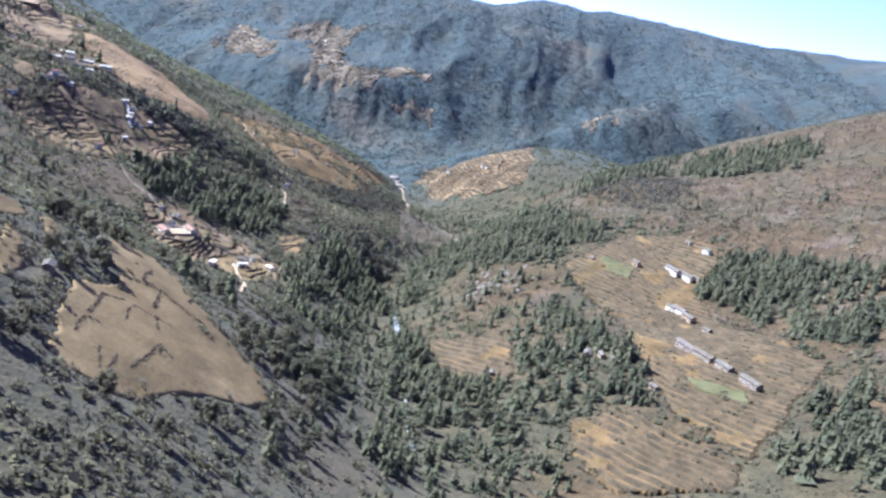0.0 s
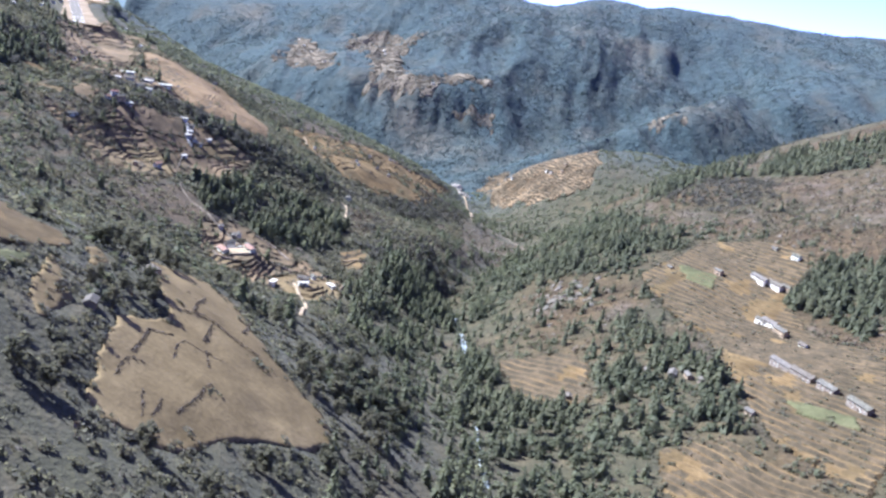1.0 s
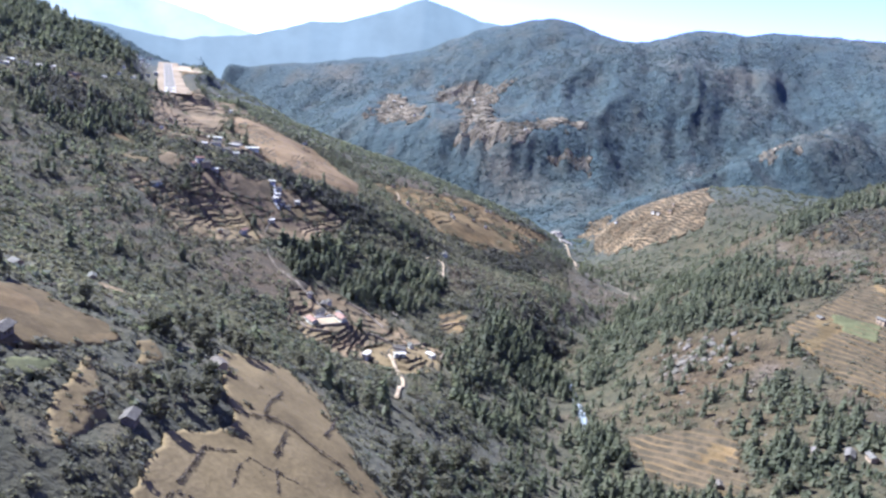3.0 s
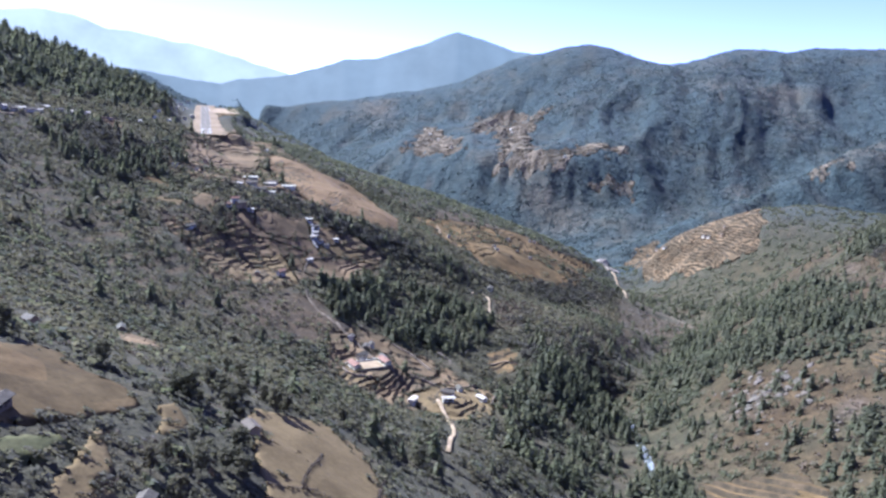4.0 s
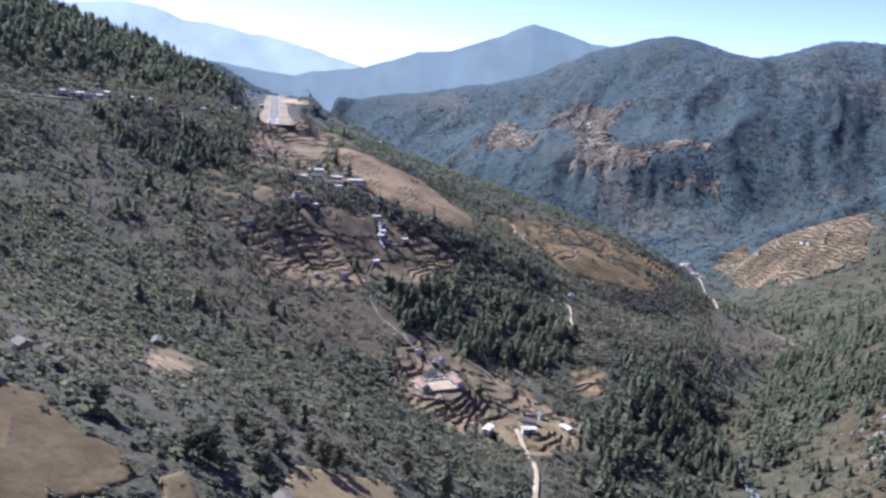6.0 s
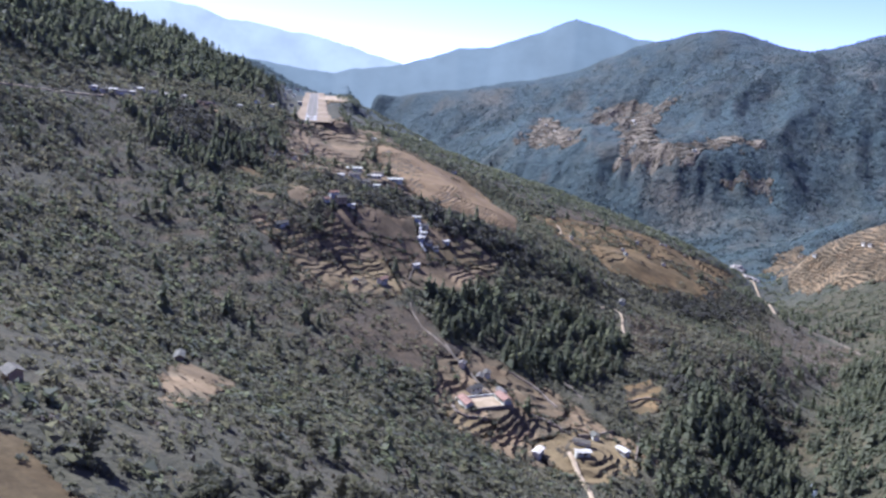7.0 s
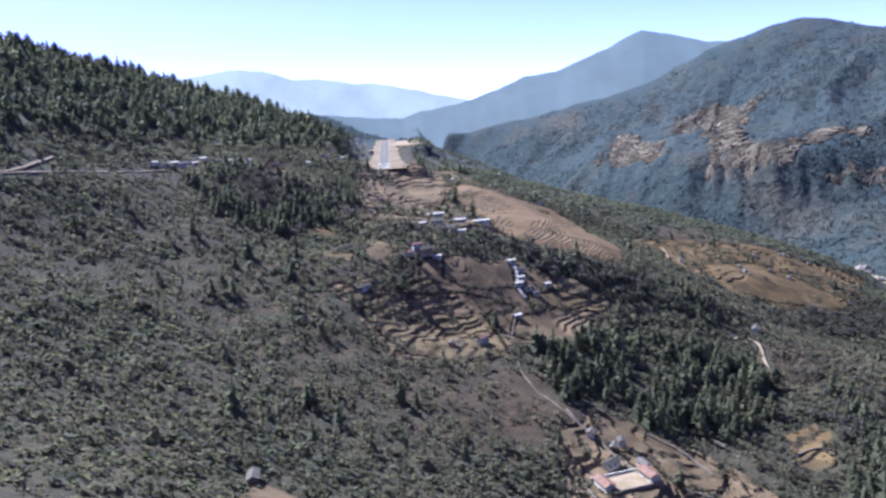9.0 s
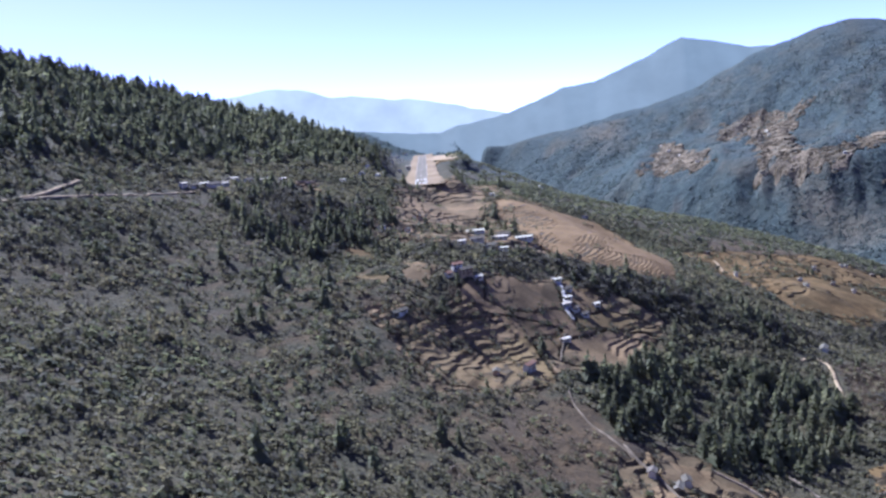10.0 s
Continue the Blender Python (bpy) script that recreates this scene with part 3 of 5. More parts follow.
def edge_distance(poly, x, y):
    """Metres to a plot's edge."""
    best = np.full(np.shape(x), 1e9)
    for (x0, y0), (x1, y1) in zip(poly, poly[1:] + poly[:1]):
        dx, dy = x1 - x0, y1 - y0
        u = np.clip(((x - x0) * dx + (y - y0) * dy) / max(dx * dx + dy * dy, 1e-9), 0, 1)
        best = np.minimum(best, np.hypot(x - x0 - u * dx, y - y0 - u * dy))
    return best


def wobble(x, y, amount=6):
    """Shifts places a little, so that the plots' edges wander."""
    return x + fbm(x, y, 28, 3, 2) * amount, y + fbm(x + 400, y, 28, 3, 5) * amount


def within(names, x, y, amount=6):
    u, v = wobble(x, y, amount)
    out = np.zeros(np.shape(x), bool)
    for name in names.split():
        out |= inside(AREAS[name], u, v)
    return out


# name: (step height of its terraces, soil)
FIELDS = dict(near_field=(0, "soil"), bench_field=(0, "straw"), bench_green=(0, "green"), bench_low=(0, "soil"), bench_edge=(0, "soil"), bench_patch=(0, "soil"), court_field=(5.0, "red"),
              court_low=(2.4, "soil"), terrace_top=(4.6, "dark"), terrace_low=(3.4, "red"), terrace_side=(3.6, "dark"), terrace_mid=(2.0, "soil"),
              terrace_path=(3.4, "soil"), striped_field=(1.25, "orange"), strip_foot=(4.6, "dark"), spur_field=(5.0, "straw"), spur_upper=(4.4, "straw"),
              far_terraces=(4.6, "dark"), bench_a=(6.0, "pale"), bench_b=(6.0, "pale"), bench_c=(6.0, "pale"), bench_d=(6.0, "pale"),
              spur_patch=(4.0, "pale"), village_field=(1.7, "straw"), clearing=(2.4, "straw"), lower_field=(2.4, "straw"),
              left_plots=(2.2, "dark"), slope_terraces=(3.8, "dark"), slope_plots=(3.4, "soil"), court_front=(2.2, "soil"), court_side=(2.0, "straw"),
               plots_nw=(3.0, "straw"), plots_mid=(2.4, "red"), plots_band=(2.4, "soil"), strip_apron=(0, "straw"), hamlet_plot=(3.0, "orange"),
              green_strip=(0, "green"), green_strip_low=(0, "green"))
ROUGH = "rocky_slope dry_hill dry_hill_low red_slope"
BARE_PLOTS = dict(bare_court=(3.0, "dark"), bare_terraces=(4.4, "dark"), bare_strip=(6.0, "dark"), bare_spur=(5.0, "straw"))
RIPPLE = dict(striped_field=1.9, green_strip=0.1, green_strip_low=0.1)
STRIPE_WAY = (0.81, 0.5864)
STRIPES = dict(village_field=6.2, lower_field=6.6, clearing=7.0)  # metres between straight terrace banks
BARE = "bare_hamlet bare_band bare_gully bare_over bare_court bare_terraces bare_strip bare_spur"
# ---- the land, one sheet to the horizon ----
def spaced(lo, hi, fine_lo, fine_hi, fine, coarse):
    """Coordinates close together in the middle stretch and wider apart outside it."""
    mids = list(np.arange(fine_lo, fine_hi, fine))
    for sign, start, end in ((-1, fine_lo, lo), (1, mids[-1], hi)):
        step, at, run = fine, start, []
        while sign * (end - at) > 0:
            step = min(step * 1.06, coarse)
            at += sign * step
            run.append(at)
        mids = run[::-1] + mids if sign < 0 else mids + run
    return np.array(mids)


def sheet(name, xs, ys, z, keep=None):
    """A mesh over a grid of places."""
    nx, ny = len(xs), len(ys)
    gx, gy = np.meshgrid(xs, ys, indexing="ij")
    return mesh_from(name, np.stack([gx.ravel(), gy.ravel(), z.ravel()], 1), grid_faces(nx, ny, keep))


def grid_faces(nx, ny, keep=None):
    i, j = np.meshgrid(np.arange(nx - 1), np.arange(ny - 1), indexing="ij")
    a = (i * ny + j).ravel()
    quads = np.stack([a, a + ny, a + ny + 1, a + 1], 1)
    if keep is not None:
        k = keep.ravel()
        quads = quads[k[quads].all(1)]
    return quads


def mesh_from(name, verts, faces, smooth_shade=True):
    """A mesh from arrays of corners and of faces with equal numbers of corners."""
    used = np.unique(faces)
    back = np.zeros(len(verts), int)
    back[used] = np.arange(len(used))
    verts, faces = np.asarray(verts)[used], back[faces]
    me = bpy.data.meshes.new(name)
    n, k = faces.shape
    me.vertices.add(len(verts))
    me.vertices.foreach_set("co", np.ascontiguousarray(verts, np.float32).ravel())
    me.loops.add(n * k)
    me.loops.foreach_set("vertex_index", np.ascontiguousarray(faces, np.int32).ravel())
    me.polygons.add(n)
    me.polygons.foreach_set("loop_start", np.arange(0, n * k, k, dtype=np.int32))
    me.polygons.foreach_set("loop_total", np.full(n, k, np.int32))
    me.polygons.foreach_set("use_smooth", np.full(n, smooth_shade, bool))
    me.update(calc_edges=True)
    return me


def field_mask(x, y, margin=0.0):
    u, v = wobble(x, y)
    mu, mv = wobble(x, y, 26)
    fu, fv = wobble(x, y, 48)
    out = np.zeros(np.shape(x), bool)
    for name in FIELDS:
        p = AREAS[name]
        far_off = np.mean([c[1] for c in p])
        a, b = (u, v) if far_off < 1450 else (mu, mv) if far_off < 1900 else (fu, fv)
        m = inside(p, a, b)
        if margin:
            m &= edge_distance(p, a, b) > margin
        out |= m
    return out


def land_use(x, y, z):
    """Shares of dry grass, haze-tinted far wood and bare rock at each place."""
    n = fbm(x, y, 60, 4, 3)
    dry = np.clip(0.10 + n * 0.7, 0, 0.6) * np.where(x < -60, 0.6, 1.0)
    rough = within(ROUGH, x, y, 14)
    dry = np.where(rough, np.clip(0.75 + n, 0.3, 1), dry)
    dry = np.where(within(BARE, x, y, 18), np.clip(0.72 + n * 0.8, 0.2, 1), dry)
    dry = np.where(((z / LEDGE) % 1 < 0.24) & (old_terraces(x, y) > 0.4), np.clip(0.85 + n * 0.5, 0.4, 1), dry)
    dry = np.where(within("shrub_hill toe_rocks", x, y, 12), 0.7, dry)
    dry = np.where(within("conifer_centre conifer_right conifer_low conifer_gorge shoulder_wood lower_wood corner_wood centre_wood bench_wood bench_trees", x, y), 0.08, dry)
    right = smooth(20, 90, x) * smooth(1250, 1000, y)
    dry = np.maximum(dry, right * np.clip(0.45 + n, 0, 0.85))
    # the painted blue haze sets in with distance
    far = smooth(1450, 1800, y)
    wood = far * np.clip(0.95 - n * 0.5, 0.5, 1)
    rock = np.where(rough, np.clip(fbm(x, y, 22, 3, 6) * 2.0 - 0.42, 0, 0.5), 0) * (x > 0) + np.clip(fbm(x, y, 35, 3, 7) * 1.6 - 0.75, 0, 0.5)
    return np.stack([dry, wood, np.clip(rock, 0, 1), np.ones_like(dry)], -1)


def build_ground():
    xs = spaced(-3400, 2500, -660, 430, 6.0, 20)
    ys = spaced(-700, 4950, 240, 1300, 6.0, 19)
    gx, gy = np.meshgrid(xs, ys, indexing="ij")
    z = land(gx, gy)
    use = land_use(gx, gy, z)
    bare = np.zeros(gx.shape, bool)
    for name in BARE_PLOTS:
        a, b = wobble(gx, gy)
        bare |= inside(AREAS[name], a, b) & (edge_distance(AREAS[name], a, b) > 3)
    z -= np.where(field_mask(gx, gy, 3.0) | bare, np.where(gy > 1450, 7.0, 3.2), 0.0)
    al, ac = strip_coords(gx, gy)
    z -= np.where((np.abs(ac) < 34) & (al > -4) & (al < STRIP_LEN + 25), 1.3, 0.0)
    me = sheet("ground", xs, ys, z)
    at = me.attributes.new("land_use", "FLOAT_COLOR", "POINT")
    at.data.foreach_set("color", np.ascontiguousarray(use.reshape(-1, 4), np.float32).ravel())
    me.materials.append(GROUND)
    return tagged(new("ground", me), "scrubby brown Himalayan hillsides falling to a stream valley", "ground", kind="structure")


build_ground()


# ---- terraced plots ----
def plot_offset(x, y):
    """A level of its own for each small plot, so that the banks break off and start again."""
    u, v = wobble(x * 0.8 + y * 0.6, y * 0.8 - x * 0.6, 9)
    return LAT[6][np.floor(u / 19).astype(int) % 256, np.floor(v / 31).astype(int) % 256]


def striped_height(x, y, step, gap):
    """Long straight banks across the village slope."""
    ground = land(x, y)
    s = (x * STRIPE_WAY[0] + y * STRIPE_WAY[1] + fbm(x, y, 60, 3, 6) * 5) / gap
    f = s - np.floor(s)
    rise = np.where(f > 0.78, -0.55 + (f - 0.78) / 0.22 * 1.1, 0.55 - f / 0.78 * 1.1) * step * 0.9
    return ground + 1.0 + rise, (f > 0.77) & (fbm(x, y, 26, 3, 2) > -0.3)


def terraced_height(x, y, step, ripple=2.2):
    """Level treads and steep risers cut into the slope."""
    if not step:
        return land(x, y) + (1.7 if ripple < 0.5 else 0.35) + fbm(x, y, 24, 3, 3) * 0.9, np.zeros(np.shape(x), bool)
    ground = land(x, y)
    h = ground + fbm(x, y, 38, 4, 6) * step * ripple + plot_offset(x, y) * step * float(ripple > 2)
    q = h / step
    f = q - np.floor(q)
    tread = f * 0.22
    cut = ground + (np.floor(q) + np.where(f > 0.80, 0.176 + (f - 0.80) / 0.2 * 0.824, tread) - q) * step
    share = np.maximum(smooth(-0.14, 0.0, fbm(x, y, 75, 3, 7) ), smooth(1400, 1500, y))
    if ripple == RIPPLE["striped_field"]:
        share = 1.0 * within("comb_a comb_b comb_c", x, y, 12)
    low = np.where(y > 1450, 0.9, 0.5 if step > 3 else 1.0)
    return ground + (cut - ground) * share * low + 0.3, (f > np.where(y > 1450, 0.74, 0.87 if step > 3 else 0.80)) & (share > 0.4)


def build_field(name, step, soil, label):
    p = AREAS[name]
    px, py = np.array(p, float).T
    span = max(px.max() - px.min(), py.max() - py.min())
    res = 1.3 if span < 330 and py.mean() < 1100 else (1.6 if py.mean() < 1900 else 3.2)
    xs, ys = np.arange(px.min() - 6, px.max() + 6, res), np.arange(py.min() - 6, py.max() + 6, res)
    gx, gy = np.meshgrid(xs, ys, indexing="ij")
    if name in STRIPES:
        c, s = STRIPE_WAY
        xs, ys = np.arange((px * c + py * s).min() - 6, (px * c + py * s).max() + 6, STRIPES[name] / 8), np.arange((py * c - px * s).min() - 6, (py * c - px * s).max() + 6, 2.4)
        gu, gv = np.meshgrid(xs, ys, indexing="ij")
        gx, gy = gu * c - gv * s, gu * s + gv * c
    keep = inside(p, *wobble(gx, gy, 6 if py.mean() < 1450 else 26 if py.mean() < 1900 else 48))
    if name in BARE_PLOTS:
        keep &= ~field_mask(gx, gy, 0.6)
    z = np.full(gx.shape, 0.0)
    bank = np.zeros(gx.shape, bool)
    if name in STRIPES:
        z[keep], bank[keep] = striped_height(gx[keep], gy[keep], step, STRIPES[name])
    else:
        z[keep], bank[keep] = terraced_height(gx[keep], gy[keep], step, RIPPLE.get(name, 2.2))
    inner = keep.copy()
    inner[1:] &= keep[:-1]
    inner[:-1] &= keep[1:]
    inner[:, 1:] &= keep[:, :-1]
    inner[:, :-1] &= keep[:, 1:]
    z[keep & ~inner] -= 2.2  # the rim is bedded in the slope
    me = mesh_from("terraced_field", np.stack([gx.ravel(), gy.ravel(), z.ravel()], 1), grid_faces(len(xs), len(ys), keep))
    quads = grid_faces(len(xs), len(ys), keep)
    patchy = fbm(gx, gy, 18, 3, 1).ravel()
    me.polygons.foreach_set("use_smooth", np.full(len(me.polygons), step == 0))
    me.materials.append(SOILS[soil])
    me.materials.append(BANK)
    on_bank = (bank.ravel()[quads].sum(1) >= 2) & ((patchy[quads[:, 0]] > -0.1) | (py.mean() > 1450) | (name in STRIPES))
    me.polygons.foreach_set("material_index", on_bank.astype(np.int32))
    return tagged(new("terraced_field", me), label, "field", "terraced plots", "structure")


WORDS = dict(soil="bare brown ploughed terraces on the hillside", straw="straw-coloured stubble terraces on the slope", red="small reddish-brown terraced plots with stone risers",
             dark="damp dark-brown terraces with stepped edges", orange="dry orange-brown field combed by narrow terrace steps", pale="pale dry terraces high on the far slope", green="small green winter-crop plot among brown terraces")
for field_name, (field_step, field_soil) in FIELDS.items():
    build_field(field_name, field_step, field_soil, WORDS[field_soil])
for field_name, (field_step, field_soil) in BARE_PLOTS.items():
    build_field(field_name, field_step, field_soil, "rough weedy terraces between the ploughed plots")


# ---- airstrip, roads and stream ----
def strip_mesh(name, a0, a1, c0, c1, lift, na, nc):
    """A flat stretch of the airstrip between two distances along and across it."""
    al, ac = np.meshgrid(np.linspace(a0, a1, na), np.linspace(c0, c1, nc), indexing="ij")
    x = STRIP_A[0] + al * STRIP_DIR[0] + ac * STRIP_DIR[1]
    y = STRIP_A[1] + al * STRIP_DIR[1] - ac * STRIP_DIR[0]
    z = 214 + 29 * al / STRIP_LEN + lift
    return mesh_from(name, np.stack([x.ravel(), y.ravel(), z.ravel()], 1), grid_faces(na, nc)[:, ::-1])


def part_of(name, me, material, parent, label=""):
    me.materials.append(material)
    ob = new(name, me)
    ob.parent = parent
    return tagged(ob, label)


def build_strip():
    me = strip_mesh("airstrip", -12, STRIP_LEN + 30, -27, 30, 0.7, 240, 15)
    wide = np.empty(len(me.vertices) * 3, np.float32)
    me.vertices.foreach_get("co", wide)
    wide = wide.reshape(-1, 3)
    al, ac = strip_coords(wide[:, 0].astype(float), wide[:, 1].astype(float))
    slim = 1 - 0.25 * smooth(20, 190, al)
    wide[:, 0] += (ac * (slim - 1) * STRIP_DIR[1]).astype(np.float32)
    wide[:, 1] -= (ac * (slim - 1) * STRIP_DIR[0]).astype(np.float32)
    u, v = wobble(wide[:, 0].astype(float), wide[:, 1].astype(float), 5)
    wide[:, 0], wide[:, 1] = u, v
    me.vertices.foreach_set("co", wide.ravel())
    me.materials.append(GRAVEL)
    root = tagged(new("airstrip", me), "short sloping mountain airstrip with gravel shoulders", "airstrip", kind="structure")
    part_of("parking_apron", strip_mesh("parking_apron", 478, 640, 6, 66, 0.66, 30, 12), SAND, root, "pale sandy aircraft apron")
    part_of("paved_runway", strip_mesh("paved_runway", 0, STRIP_LEN, -8, 8, 0.9, 40, 3), ASPHALT, root, "worn grey asphalt runway")
    for side in (-1, 1):
        for k in range(3):
            c = side * (2.2 + 2.0 * k)
            part_of("threshold_bar", strip_mesh("threshold_bar", 4, 26, c - 0.6, c + 0.6, 0.95, 2, 2), MARKING, root, "white painted threshold bar")
        part_of("side_line", strip_mesh("side_line", 2, STRIP_LEN - 4, side * 7.5 - 0.14, side * 7.5 + 0.14, 0.95, 30, 2), MARKING, root, "white painted side line")
        part_of("aiming_mark", strip_mesh("aiming_mark", 55, 80, side * 5 - 1.2, side * 5 + 1.2, 0.95, 2, 2), MARKING, root, "white painted aiming mark")
    for k in range(9):
        part_of("centre_dash", strip_mesh("centre_dash", 60 + 70 * k, 90 + 70 * k, -0.22, 0.22, 0.95, 2, 2), MARKING, root, "white centre line dash")


build_strip()


def curve_points(line, gap):
    """Even steps along a bent line, its corners rounded."""
    p = np.array(line, float)
    for _ in range(2):
        q = np.concatenate([p[:1], np.repeat(p[:-1], 2, 0), p[-1:]])
        q[1:-1:2] = p[:-1] * 0.75 + p[1:] * 0.25
        q[2:-1:2] = p[:-1] * 0.25 + p[1:] * 0.75
        p = q
    d = np.concatenate([[0], np.cumsum(np.hypot(*np.diff(p, axis=0).T))])
    s = np.arange(0, d[-1], gap)
    return np.stack([np.interp(s, d, p[:, 0]), np.interp(s, d, p[:, 1])], 1)


def ribbon(name, line, width, lift, gap=2.5, rag=0.3):
    """A strip of ground along a line, laid level across and bedded into the slope."""
    p = curve_points(line, gap)
    t = np.gradient(p, axis=0)
    t /= np.hypot(*t.T)[:, None] + 1e-9
    n = np.stack([-t[:, 1], t[:, 0]], 1)
    rng = np.random.RandomState(len(p))
    rows = []
    mid = land(p[:, 0], p[:, 1])
    for k, off in enumerate((-1, -0.5, 0, 0.5, 1)):
        w = width / 2 * off * (1 + rag * (rng.rand(len(p)) - 0.5))
        q = p + n * w[:, None]
        z = 0.55 * mid + 0.45 * land(q[:, 0], q[:, 1]) + lift
        rows.append(np.stack([q[:, 0], q[:, 1], z], 1))
    low = rows[0] - np.array([0, 0, 3.0]), rows[-1] - np.array([0, 0, 3.0])
    v = np.stack([low[0]] + rows + [low[1]], 1)
    return mesh_from(name, v.reshape(-1, 3), grid_faces(len(p), 7)[:, ::-1])


ROADS = dict(
    loop_road=(3.6, [(-173, 959), (-165, 975), (-157, 977), (-152, 963), (-149, 941), (-145, 926), (-140, 910)]),
    valley_road=(4.0, [(-97, 506), (-103, 540), (-114, 610), (-124, 631), (-131, 646), (-137, 655)]),
    court_road=(2.4, [(-189, 682), (-197, 688), (-206, 697), (-213, 703), (-222, 709), (-230, 715), (-237, 723)]),
    hamlet_path=(2.6, [(-338, 902), (-330, 898), (-324, 887), (-319, 875), (-314, 865), (-308, 860)]),
    foot_path=(2.0, [(-307, 838), (-303, 820), (-296, 796)]),
    slope_path=(1.5, [(-278, 759), (-268, 742), (-257, 732), (-245, 724), (-235, 717), (-225, 711), (-215, 705)]),
    ridge_road=(3.4, [(-605, 651), (-603, 688), (-602, 733), (-610, 793), (-611, 830), (-616, 876), (-614, 919), (-610, 981)]),
    ridge_track=(4.0, [(-606, 662), (-607, 680), (-614, 700), (-627, 726)]),
    spur_path=(3.2, [(-290, 1287), (-283, 1280), (-268, 1218)]),
    gorge_road=(6, [(-62, 1850), (-46, 1740), (-24, 1640), (-10, 1540), (-6, 1412), (2, 1289)]),
    gorge_track=(3, [(11, 1299), (37, 1288), (67, 1275), (82, 1211)]),
)
for road_name, (road_width, road_line) in ROADS.items():
    paved = road_width < 2.7
    road_mesh = ribbon("footpath" if paved else "dirt_road", road_line, road_width * (0.95 if road_name == "hamlet_path" else 0.4 if paved else 0.6), 0.8)
    road_mesh.materials.append(STONE_PATH if road_name == "hamlet_path" else TRAIL if paved or road_name == "gorge_track" else SAND)
    tagged(new("footpath" if paved else "dirt_road", road_mesh), "narrow pale stone footpath down the terraces" if paved else "pale dusty dirt road cut into the slope",
           "path" if paved else "road", kind="structure")

for reach_width, reach_line in ((4.6, [(16, 600), (13, 650), (9, 700), (5, 735), (-4, 775)]), (1.6, [(26, 430), (24, 470), (20, 540), (16, 600)]), (2.6, [(30, 395), (28, 412), (26, 430)])):
    stream_mesh = ribbon("stream", reach_line, reach_width, 0.6, 2.0, 0.9)
    stream_mesh.materials.append(WATER)
    tagged(new("stream", stream_mesh), "white mountain stream tumbling through the wooded valley", "stream", kind="structure")


# ---- houses ----
def box(bm, x0, x1, y0, y1, z0, z1):
    v = [bm.verts.new(c) for c in ((x0, y0, z0), (x1, y0, z0), (x1, y1, z0), (x0, y1, z0), (x0, y0, z1), (x1, y0, z1), (x1, y1, z1), (x0, y1, z1))]
    for f in ((0, 3, 2, 1), (4, 5, 6, 7), (0, 1, 5, 4), (1, 2, 6, 5), (2, 3, 7, 6), (3, 0, 4, 7)):
        bm.faces.new([v[i] for i in f])
    return v


def finished(bm, name, material):
    me = bpy.data.meshes.new(name)
    bm.to_mesh(me)
    bm.free()
    me.materials.append(material)
    return me


HOUSE_MESHES = {}


def house_meshes(length, width, high, style):
    """Walls with gables, a two-pitched roof with eaves, and its openings' places."""
    key = (length, width, high, style)
    if key in HOUSE_MESHES:
        return HOUSE_MESHES[key]
    wall_mat = {"slate": PLASTER, "tin": PLASTER, "red": PLASTER, "mud": OCHRE, "stone": STONE_WALL, "trimmed": STONE_WALL}[style]
    roof_mat = {"slate": SLATE, "tin": TIN, "red": RED_ROOF, "mud": SLATE, "stone": SLATE, "trimmed": SLATE}[style]
    l, w, rise = length / 2, width / 2, width * (0.15 if style == "tin" else 0.26)
    bm = bmesh.new()
    v = box(bm, -l, l, -w, w, -2.5, high)
    for x, a, b in ((-l, v[4], v[7]), (l, v[5], v[6])):
        bm.faces.new((a, b, bm.verts.new((x, 0, high + rise))))
    wall = finished(bm, "wall", wall_mat)
    bm = bmesh.new()
    e, t = 0.7, 0.18
    for s in (-1, 1):
        drop = rise * e / w
        low, top = (s * (w + e), high - drop), (0, high + rise)
        pts = [bm.verts.new((x, y, z + k)) for k in (0.02, t) for x in (-l - e, l + e) for y, z in (low, top)]
        for f in ((0, 1, 3, 2), (4, 6, 7, 5), (0, 4, 5, 1), (2, 3, 7, 6), (0, 2, 6, 4), (1, 5, 7, 3)):
            bm.faces.new([pts[i] for i in f])
    bmesh.ops.recalc_face_normals(bm, faces=bm.faces)
    roof = finished(bm, "roof", roof_mat)
    bm = bmesh.new()
    box(bm, -0.55, 0.55, -0.1, 0.06, 0, 1.9)
    door = finished(bm, "door", DARK_WOOD)
    bm = bmesh.new()
    for x0, x1, z0, z1 in ((-0.65, -0.5, 0, 1.3), (0.5, 0.65, 0, 1.3), (-0.5, 0.5, 0, 0.14), (-0.5, 0.5, 1.16, 1.3)):
        box(bm, x0, x1, -0.08, 0.08, z0, z1)
    frame_mesh = finished(bm, "window", PLASTER if style == "trimmed" else DARK_WOOD)
    bm = bmesh.new()
    box(bm, -0.5, 0.5, -0.02, 0.04, 0.14, 1.16)
    pane = finished(bm, "pane", PANE)
    HOUSE_MESHES[key] = wall, roof, door, frame_mesh, pane
    return HOUSE_MESHES[key]


def child(name, me, parent, m, label=""):
    ob = new(name, me)
    ob.parent = parent
    ob.matrix_basis = m
    return tagged(ob, label)


def downhill(x, y):
    """The way the slope falls, as an angle."""
    e = 8.0
    h = land(np.array([x + e, x - e, x, x]), np.array([y, y, y + e, y - e]))
    return math.atan2(h[3] - h[2], h[1] - h[0])


